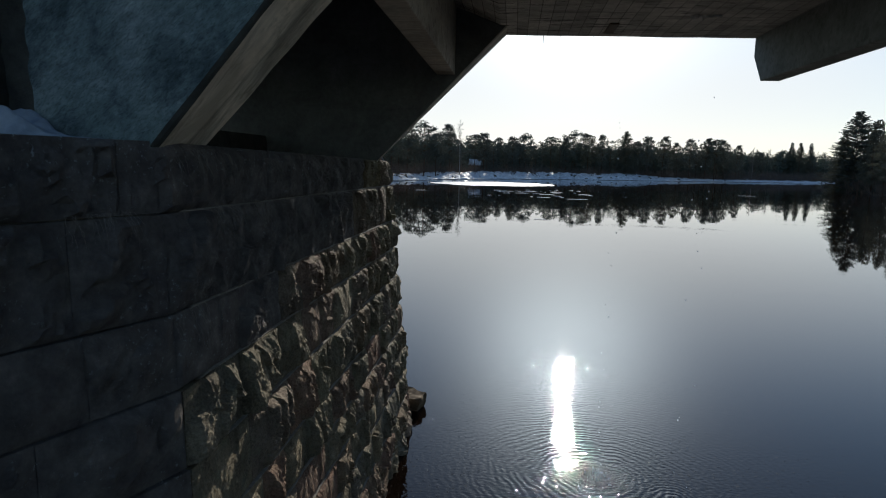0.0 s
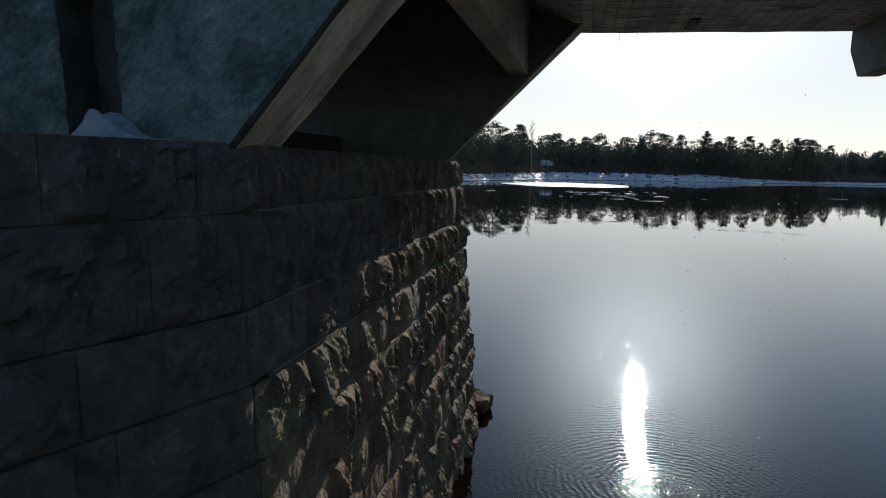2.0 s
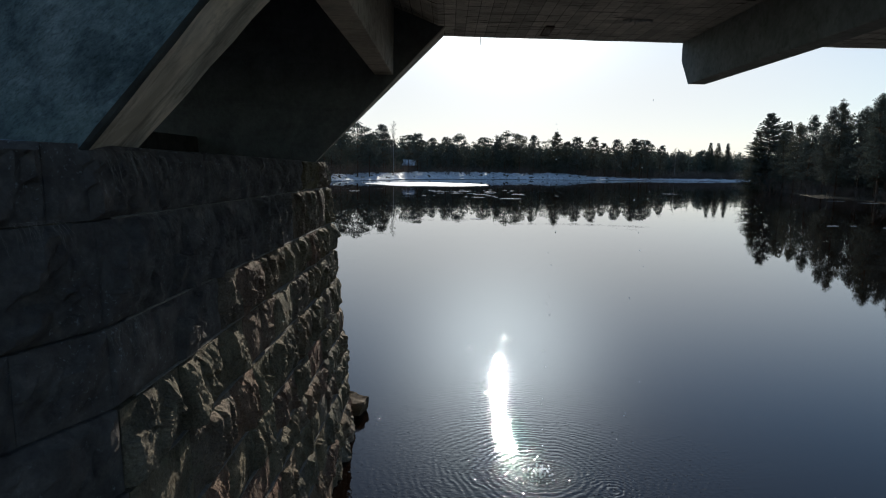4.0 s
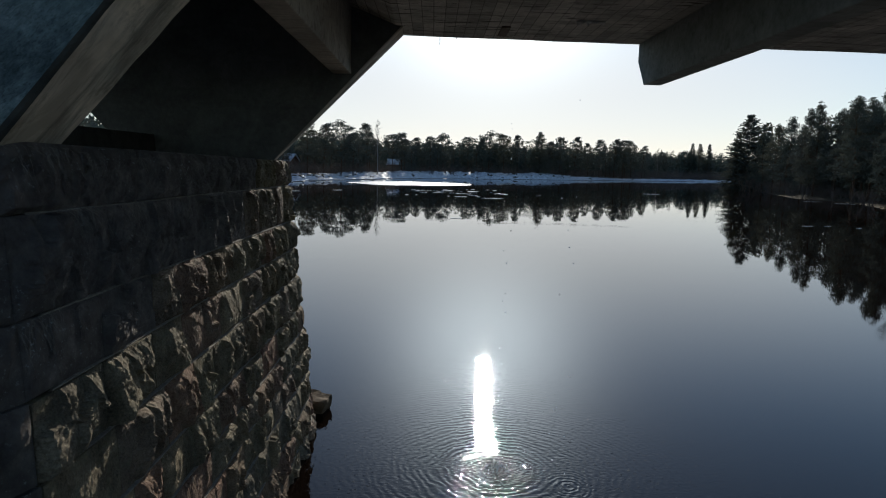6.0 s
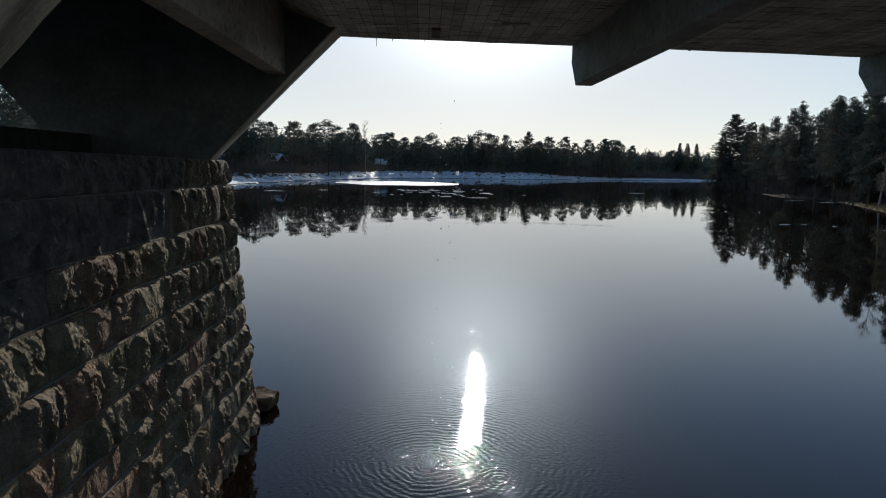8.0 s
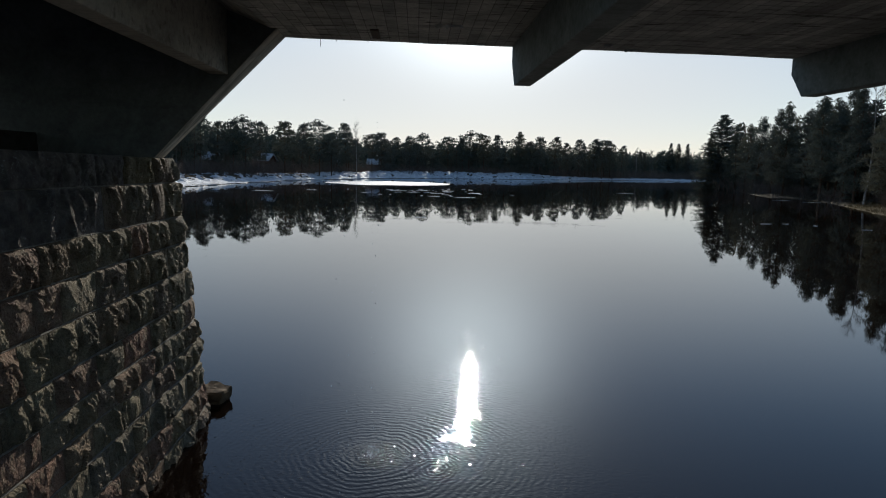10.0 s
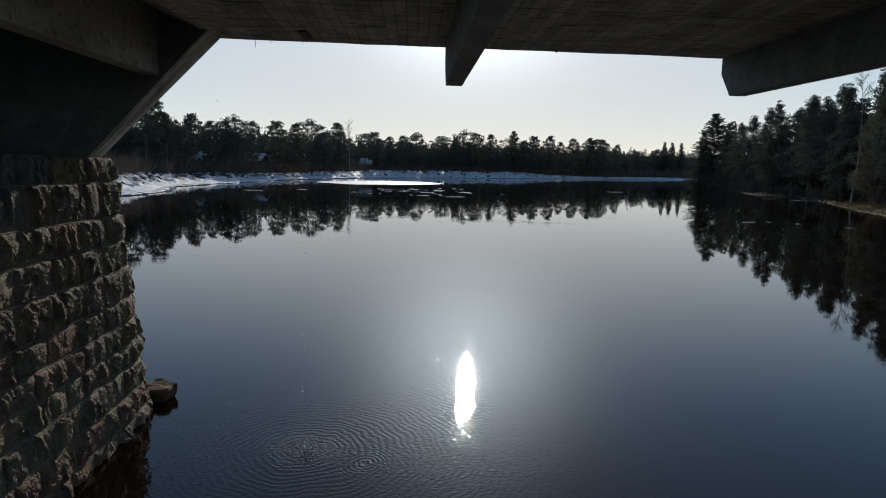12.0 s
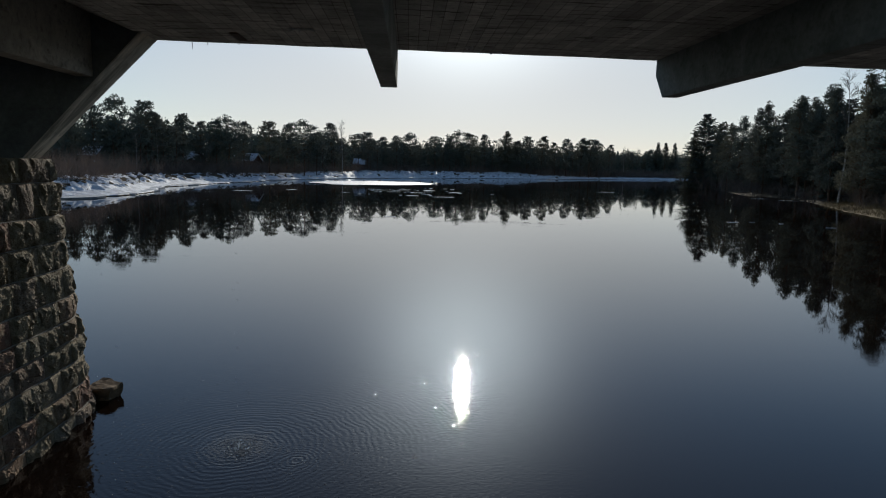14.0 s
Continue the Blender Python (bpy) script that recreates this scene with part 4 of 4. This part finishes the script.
def build_snow_bank():
    """Lumpy old snow and shore ice along the left and far bank, broken off at the water's edge."""
    way = np.array(WAYS["left"][3:16], float)
    seg = np.hypot(*np.diff(way, axis=0).T)
    dist = np.r_[0, np.cumsum(seg)]
    s = [0.0]
    while s[-1] < dist[-1]:
        y = np.interp(s[-1], dist, way[:, 1])
        s.append(s[-1] + 0.22 + max(0, y - 75) * 0.0045)
    s = np.array(s)
    px, py = np.interp(s, dist, way[:, 0]), np.interp(s, dist, way[:, 1])
    for _ in range(6):
        px[1:-1] = (px[:-2] + px[1:-1] + px[2:]) / 3
        py[1:-1] = (py[:-2] + py[1:-1] + py[2:]) / 3
    tx, ty = np.gradient(px), np.gradient(py)
    n = np.hypot(tx, ty)
    nx, ny = -ty / n, tx / n
    across = [-0.05, 0.0, 0.05, 0.5, 0.9, 1.3, 1.7, 2.1, 2.5, 2.9, 3.4, 3.9, 4.4, 5.0, 5.6, 6.3, 7.0, 8.0, 9.0, 10.0]
    verts = []
    for i in range(len(s)):
        shelf = 1.6 * noise.noise((s[i] * 0.16, 0, 0)) + 0.5 * noise.noise((s[i] * 0.7, 4, 0))
        lip = 0.16 + 0.14 * abs(noise.noise((s[i] * 0.4, 9, 0)))
        for k, a in enumerate(across):
            o = a - 0.7 - shelf * max(0.0, 1 - a / 5)
            x, y = px[i] + nx[i] * o, py[i] + ny[i] * o
            if k == 0:
                z = -0.1
            elif k == 1:
                z = lip * 0.5
            else:
                u = max(0.0, a - 2.2)
                far = min(1, max(0, (y - 190) / 30)) * min(1, max(0, (75 - x) / 30))
                slope = (2.1 - 0.6 * min(1, max(0, (y - 120) / 60)) * (1 - far) - 0.9 * min(1, max(0, (x - 45) / 40)) + 0.9 * far * (0.5 + noise.noise((s[i] * 0.05, 2, 0)))) * (1 - math.exp(-u / 4.0))
                q = Vector((x * 0.55, y * 0.55, 0))
                lump = 0.4 - abs(noise.noise(q * 1.0)) * 1.4 + 0.3 * noise.noise(q * 1.9) + 0.1 * noise.noise(q * 5)
                z = lip + slope + lump * 1.0 * min(1, u / 1.2) + 0.02 * noise.noise(q * 8)
                if k == len(across) - 1:
                    z -= 0.8
            verts.append((x, y, z))
    m = len(across)
    faces = [(i * m + k, (i + 1) * m + k, (i + 1) * m + k + 1, i * m + k + 1) for i in range(len(s) - 1) for k in range(m - 1)]
    ob = mesh_ob("snow_bank", verts, faces, [SNOW, SOIL], smooth=True)
    kinds = []
    for f in faces:
        x, y, z = verts[f[0]]
        k = f[0] % m
        bare = noise.noise((x * 0.45, y * 0.45, 7)) + 0.6 * noise.noise((x * 1.4, y * 1.4, 2)) - (0.05 if y > 100 else 0.25)
        # the waterline strip takes soil colour for the shade under the ice lip
        kinds.append(1 if k == 0 or (k in (3, 4) and noise.noise((x * 0.3, y * 0.2, 5)) > 0.12) or (k > 4 and bare > (0.5 if y > 185 else -0.08 if k > 11 else 0.14)) else 0)
    ob.data.polygons.foreach_set("material_index", kinds)
    tagged(ob, "lumpy old snow and shore ice along the bank", "snow", kind="structure")


build_snow_bank()


def build_grass():
    """Dry grass on the low point of the right bank."""
    rng = np.random.default_rng(12)
    xy = np.c_[rng.uniform(48, 72, 60000), rng.uniform(40, 94, 60000)]
    d, left = land_depth(xy)
    ok = (~left) & (d > 0.1) & (d < 7) & (rng.random(len(xy)) < np.where(xy[:, 1] < 100, 1.0, 0.35))
    xy = xy[ok][:9000]
    z = land_height(xy)[0]
    m = len(xy)
    foot = np.c_[xy, z - 0.03]
    tip = foot + np.c_[rng.normal(0, 0.22, (m, 2)), rng.uniform(0.15, 0.6, m)]
    across = np.c_[rng.normal(size=(m, 2)), np.zeros(m)]
    across *= (0.025 / np.linalg.norm(across, axis=1))[:, None]
    V = np.stack([foot - across, foot + across, tip], 1).reshape(-1, 3)
    ob = mesh_ob("grass", V, np.arange(len(V)).reshape(-1, 3).tolist(), GRASS)
    tagged(ob, "dry brown grass on the low river bank", "grass", kind="stuff")


build_grass()

# ---- ice and stones in the river ----
def make_floe(cx, cy, rx, ry, turn, seed, thick=0.07):
    rng = random.Random(seed)
    n, ring = (22 if rx > 3 else rng.randint(7, 10)), []
    for i in range(n):
        a = 2 * math.pi * i / n
        r = 1 + 0.22 * noise.noise((math.cos(a) * 1.6, math.sin(a) * 1.6, seed * 1.7)) + (rng.uniform(-0.07, 0.07) if rx > 3 else rng.uniform(-0.3, 0.2))
        ring.append((math.cos(a) * rx * r, math.sin(a) * ry * r))
    bm = bmesh.new()
    lo = [bm.verts.new((x * 0.96, y * 0.96, -0.05)) for x, y in ring]
    hi = [bm.verts.new((x, y, thick * rng.uniform(0.7, 1.0))) for x, y in ring]
    top = [bm.verts.new((x * 0.9, y * 0.9, thick)) for x, y in ring]
    for i in range(n):
        j = (i + 1) % n
        bm.faces.new((lo[i], lo[j], hi[j], hi[i]))
        bm.faces.new((hi[i], hi[j], top[j], top[i]))
    bm.faces.new(top)
    ob = part("ice_floe", bm, ICE, None)
    ob.matrix_basis = pose(cx, cy, 0, 0, 0, turn)
    tagged(ob, "flat white ice floe drifting on the river", "ice", "drifting ice floes")
    return ob


def build_ice():
    big = make_floe(-5.2, 160, 15, 17, -20, 3, 0.12)
    big.data.materials[0] = SNOW
    tagged(big, "large white sheet of ice drifting on the river")
    rng = random.Random(21)
    for k, row in enumerate(("-23.5 105 2.2 1.5", "-16.5 112 1.0 1.6", "1 111 1.2 1", "5.4 108.7 1.3 1.2", "4.5 98 1.0 1", "9.2 95.5 1.6 0.9", "2.2 57.5 0.7 0.45",
                             "43.8 127.7 1.7 1", "18 107.4 0.4 0.4", "-6.7 105.6 0.9 0.8", "7.7 119.5 1.2 1.5", "12 112 0.9 1.2", "66.5 110 1.9 0.3",
                             "68.4 104.5 1.7 0.5", "34.2 57.4 0.7 0.35", "36.3 57.8 0.3 0.2", "38.3 56.4 0.25 0.3", "40.8 53 0.4 0.15", "3 121 1.5 1.2", "-1 118 1.1 1.0",
                             "-36.5 79 3.4 4.5", "-35.5 87 2.6 3.0", "-35.2 96 1.6 4", "-38.2 106 1.5 4", "-38.5 126 1.4 5", "-35 148 2.0 5", "-31 168 2 5")):
        x, y, rx, ry = (float(v) for v in row.split())
        make_floe(x, y, rx, ry * (0.45 if ry < 2.5 else 1), rng.uniform(-25, 25) if ry < 2.5 else 0, k + 30, 0.03 if ry < 2.5 else 0.2)
    for _ in range(34):
        make_floe(rng.uniform(-4, 13), rng.uniform(98, 130), rng.uniform(0.15, 0.9), rng.uniform(0.1, 0.5), rng.uniform(0, 180), rng.randint(60, 900), 0.05)


build_ice()


def build_slab_rock():
    bm = bmesh.new()
    bmesh.ops.create_cube(bm, size=1.0)
    bmesh.ops.subdivide_edges(bm, edges=bm.edges[:], cuts=4, use_grid_fill=True)
    for v in bm.verts:
        p = v.co
        t = 1 - 0.35 * max(0, p.x) - 0.25 * max(0, -p.z)
        p.y *= t
        q = Vector((p.x * 2, p.y * 2, p.z * 2 + 4))
        v.co = Vector((p.x * 0.48, p.y * 0.46, p.z * 0.28)) + Vector((noise.noise(q), noise.noise(q + Vector((9, 0, 0))), noise.noise(q + Vector((0, 9, 0))))) * 0.07
    ob = part("boulder", bm, ROCK, None)
    ob.matrix_basis = pose(-2.1, 12.0, 0.13, 4, 6, -15)
    tagged(ob, "flat brown boulder in the water at the pier's foot", "rock")


build_slab_rock()


def build_snow_mound():
    """Old snow on the ledge of the pier's nose, leaning against the wall, coloured grey-blue for its shade."""
    n, verts = 36, []
    for j in range(n + 1):
        for i in range(n + 1):
            u, v = i / n, j / n
            x, y = -3.27 + 0.84 * u, 3.52 + 0.3 * v
            top = 0.11 * math.exp(-((u - 0.2) / 0.085) ** 2) + 0.075 * math.exp(-((u - 0.35) / 0.13) ** 2) + 0.05 + 0.05 * (1 - u)
            dome = math.sqrt(max(0.0, 1 - (1 - min(1, v / 0.55)) ** 2)) * min(1, 8 * u, 8 * (1 - u))
            z = 4.69 + dome * top * (0.95 + 0.25 * noise.noise((u * 5, v * 4, 1)) + 0.1 * noise.noise((u * 14, v * 9, 1)))
            verts.append((x + 0.02 * noise.noise((v * 5, u * 3, 2)), y + 0.03 * noise.noise((u * 6, 0, 5)), z))
    faces = [(j * (n + 1) + i, j * (n + 1) + i + 1, (j + 1) * (n + 1) + i + 1, (j + 1) * (n + 1) + i) for j in range(n) for i in range(n)]
    ob = mesh_ob("snow_mound", verts, faces, SHADED_SNOW, smooth=True)
    tagged(ob, "small heap of old snow on the pier ledge", "snow")


build_snow_mound()


# ---- small things on the bridge ----
def lump_mesh(cx, cy, cz, rx, ry, rz, seed, cuts=3):
    bm = bmesh.new()
    bmesh.ops.create_icosphere(bm, subdivisions=cuts, radius=1.0)
    for v in bm.verts:
        q = v.co * 1.8 + Vector((seed * 3.3, 0, 0))
        k = 1 + 0.4 * noise.noise(q) + 0.25 * noise.noise(q * 2.6)
        v.co = Vector((cx + v.co.x * rx * k, cy + v.co.y * ry * k, cz + v.co.z * rz * k))
    return bm


def build_lime():
    """Pale lime crusts that have seeped through the deck."""
    rng = random.Random(40)
    for cx, cy, n, wide in ((2.2, 9.6, 12, 0.2), (4.85, 10.5, 4, 0.08), (5.34, 10.85, 5, 0.06)):
        bm = bmesh.new()
        for _ in range(n):
            one = lump_mesh(cx + rng.uniform(-wide, wide), cy + rng.uniform(-0.05, 0.05), deck_z(cx) - 0.012, rng.uniform(0.02, 0.06), rng.uniform(0.012, 0.035), rng.uniform(0.015, 0.04), rng.random() * 90, 2)
            me = bpy.data.meshes.new("crust_piece")
            one.to_mesh(me)
            one.free()
            bm.from_mesh(me)
            bpy.data.meshes.remove(me)
        ob = part("lime_crust", bm, LIME, None)
        tagged(ob, "pale lime crust hanging under the concrete deck", "lime deposit", "lime crusts")


build_lime()


def build_rods():
    """Rusty tie wires left in the lower edge of the deck."""
    for x, length, lean in ((0.1, 0.12, 0.004), (0.36, 0.035, 0.01), (0.9, 0.02, 0.0)):
        vs, fs = [], []
        z = deck_z(x)
        tube(vs, fs, [Vector((x, 11.08, z + 0.03)), Vector((x + lean, 11.08, z - length * 0.5)), Vector((x, 11.08, z - length))], [0.006, 0.005, 0.004], 5)
        ob = mesh_ob("tie_wire", vs, fs, RUST)
        tagged(ob, "rusty tie wire sticking out of the deck edge", "wire", "tie wires")


build_rods()


def build_drain():
    """A short iron drain under the deck, from which the water drips."""
    z = deck_z(1.08)
    x0, x1, y0, y1 = 1.01, 1.14, 10.08, 10.7
    drain = empty("deck_drain", (0, 0, 0))
    tagged(drain, "dark iron drain slot in the deck underside", "drain")
    bm = bmesh.new()
    t = 0.01
    for a, b, c, d in ((x0, x0 + t, y0, y1), (x1 - t, x1, y0, y1), (x0 + t, x1 - t, y0, y0 + t), (x0 + t, x1 - t, y1 - t, y1)):
        vs = [bm.verts.new(p) for p in ((a, c, z - 0.025), (b, c, z - 0.025), (b, d, z - 0.025), (a, d, z - 0.025), (a, c, z + 0.03), (b, c, z + 0.03), (b, d, z + 0.03), (a, d, z + 0.03))]
        for f in ((0, 3, 2, 1), (4, 5, 6, 7), (0, 1, 5, 4), (1, 2, 6, 5), (2, 3, 7, 6), (3, 0, 4, 7)):
            bm.faces.new([vs[i] for i in f])
    part("frame", bm, RUST, drain)
    # a dark sheet closes the slot, in place of its unlit inside
    bm = bmesh.new()
    bm.faces.new([bm.verts.new(p) for p in ((x0 + t, y0 + t, z - 0.022), (x0 + t, y1 - t, z - 0.022), (x1 - t, y1 - t, z - 0.022), (x1 - t, y0 + t, z - 0.022))])
    part("grate", bm, RUST, drain)


build_drain()


def clear_water():
    m, nt, b = material("drop_water", 0.05)
    b.inputs["Base Color"].default_value = (0.9, 0.93, 0.95, 1)
    b.inputs["IOR"].default_value = 1.333
    b.inputs["Transmission Weight"].default_value = 0.6
    return m


def build_drops():
    """Drops on their way from the drain to the river, and the spray where they land."""
    rng = random.Random(50)
    bm = bmesh.new()
    for k in range(120):
        if k < 20:
            p = Vector((1.13 + rng.gauss(0, 0.03), 9.65 + rng.gauss(0, 0.03), 5.4 * rng.random()))
            r = rng.uniform(0.005, 0.01)
        elif k < 50:
            p = Vector((1.12 + rng.gauss(0, 0.05), 5.4 + rng.gauss(0, 0.05), 0.2 + 5.2 * rng.random()))
            r = rng.uniform(0.003, 0.006)
        else:
            a, q = rng.uniform(0, 6.28), abs(rng.gauss(0, 0.16))
            p = Vector((1.13 + q * math.cos(a), 9.65 + q * math.sin(a), 0.01 + max(0, 0.22 - q) * rng.random()))
            r = rng.uniform(0.005, 0.011)
        m = Matrix.Translation(p) @ Matrix.Diagonal((r, r, r * rng.uniform(1.0, 1.8), 1))
        bmesh.ops.create_icosphere(bm, subdivisions=1, radius=1.0, matrix=m)
    ob = part("falling_water", bm, clear_water(), None)
    tagged(ob, "string of drops falling from the deck into the river", "water", kind="stuff")


build_drops()


def build_twigs():
    """A bare sapling rooted in the ledge of the pier."""
    rng = random.Random(61)
    for x, y, h in ((-3.78, 3.72, 0.55), (-3.62, 3.66, 0.35)):
        vs, fs = [], []
        b, tip = Vector((x, y, 4.7)), Vector((x - 0.16, y - 0.05, 4.7 + h))
        tube(vs, fs, [b, b.lerp(tip, 0.5) + Vector((0.03, 0, 0)), tip], [0.007, 0.005, 0.002], 5)
        for _ in range(12):
            q = b.lerp(tip, rng.uniform(0.2, 1))
            tube(vs, fs, [q, q + Vector((rng.uniform(-0.2, 0.2), rng.uniform(-0.15, 0.1), rng.uniform(0.02, 0.16)))], [0.003, 0.001], 4)
        ob = mesh_ob("sapling", vs, fs, TWIG)
        tagged(ob, "small bare sapling growing on the pier ledge", "sapling", "ledge saplings")


build_twigs()


# ---- cabins in the wood ----
def build_cabin(x, y, turn, roof_z, long=4.2):
    g = ground_at(x, y)
    h = roof_z - g
    cabin = empty("cabin", (0, 0, 0))
    w, eave = 3.4, h * 0.62
    bm = bmesh.new()
    out = [(-w / 2, -0.3), (w / 2, -0.3), (w / 2, eave), (0, h - 0.15), (-w / 2, eave)]
    a = [bm.verts.new((px, -long / 2, pz)) for px, pz in out]
    b = [bm.verts.new((px, long / 2, pz)) for px, pz in out]
    bm.faces.new(a)
    bm.faces.new(b[::-1])
    for i in range(5):
        bm.faces.new((a[i], b[i], b[(i + 1) % 5], a[(i + 1) % 5]))
    bmesh.ops.recalc_face_normals(bm, faces=bm.faces)
    part("wall", bm, CABINW, cabin)
    for sgn in (-1, 1):
        bm = bmesh.new()
        p = [(0, h), (sgn * (w / 2 + 0.45), eave - 0.1), (sgn * (w / 2 + 0.45), eave - 0.28), (0, h - 0.18)]
        a = [bm.verts.new((px, -long / 2 - 0.4, pz)) for px, pz in p]
        b = [bm.verts.new((px, long / 2 + 0.4, pz)) for px, pz in p]
        bm.faces.new(a)
        bm.faces.new(b[::-1])
        for i in range(4):
            bm.faces.new((a[i], b[i], b[(i + 1) % 4], a[(i + 1) % 4]))
        bmesh.ops.recalc_face_normals(bm, faces=bm.faces)
        part("roof", bm, SNOW, cabin, "snow-covered roof slope")
    cabin.matrix_basis = pose(x, y, g, 0, 0, turn)
    tagged(cabin, "dark wooden cabin with snow on its roof among trees", "cabin", "cabins in the wood")


for row in CABINS:
    build_cabin(*row)


def build_ice_patches():
    """Frozen seeps on the nose of the pier."""
    rng = random.Random(71)
    for along, z, w, h in ((2.05, 2.62, 0.06, 0.09), (2.2, 2.7, 0.05, 0.12), (1.72, 2.5, 0.08, 0.16), (1.78, 2.36, 0.05, 0.1)):
        n, verts = 8, []
        for j in range(n + 1):
            for i in range(n + 1):
                u, v = i / n, j / n
                r = math.hypot(2 * u - 1, 2 * v - 1)
                bulge = 0.055 + 0.012 * max(0.0, 1 - r) - (0.06 if r > 0.95 + 0.25 * noise.noise((u * 5, v * 5, along)) else 0)
                verts.append(on_pier(along + (u - 0.5) * w + 0.01 * noise.noise((v * 4, along, 0)), z + (v - 0.5) * h, bulge))
        faces = [(j * (n + 1) + i, j * (n + 1) + i + 1, (j + 1) * (n + 1) + i + 1, (j + 1) * (n + 1) + i) for j in range(n) for i in range(n)]
        ob = mesh_ob("ice_patch", verts, faces, ICE, smooth=True)
        tagged(ob, "small frozen seep of ice on the dark pier stones", "ice", "ice patches on the pier")


build_ice_patches()


def build_ledge_grass():
    """Withered grass rooted in the joints of the pier and hanging over the stones."""
    rng = random.Random(81)
    bend = CAP["bend"]
    for along, z, big in ((bend - 2.35, 4.27, 0.3), (bend - 2.0, 4.27, 0.22), (bend - 1.55, 4.3, 0.18), (bend + 0.12, 3.7, 0.3), (bend + 0.25, 4.66, 0.25), (bend + 0.5, 4.66, 0.22),
                          (bend + 1.0, 4.64, 0.26), (bend + 1.35, 4.3, 0.3), (bend + 1.8, 4.62, 0.25), (bend + 2.3, 4.6, 0.2), (bend + 0.75, 4.28, 0.28), (bend - 0.4, 4.3, 0.2)):
        vs, fs = [], []
        for _ in range(rng.randint(14, 24)):
            at, way, out = along + rng.uniform(-0.2, 0.2), rng.uniform(-0.1, 0.1), 0.04
            size, pts = big * rng.uniform(0.4, 1.1), []
            for k in range(7):
                f = k / 6
                pts.append(Vector(on_pier(at, z + 0.12 * size * math.sin(f * 2.6) - size * f ** 1.6, out)))
                at += way * 0.16 + rng.uniform(-0.012, 0.012)
                out = min(0.16, out + rng.uniform(-0.004, 0.03))
            tube(vs, fs, pts, [0.001, 0.001, 0.0009, 0.0008, 0.0007, 0.0005, 0.0003], 3)
        ob = mesh_ob("grass_tuft", vs, fs, STRAW)
        tagged(ob, "withered pale grass hanging from a pier joint", "grass tuft", "grass tufts on the pier")


build_ledge_grass()
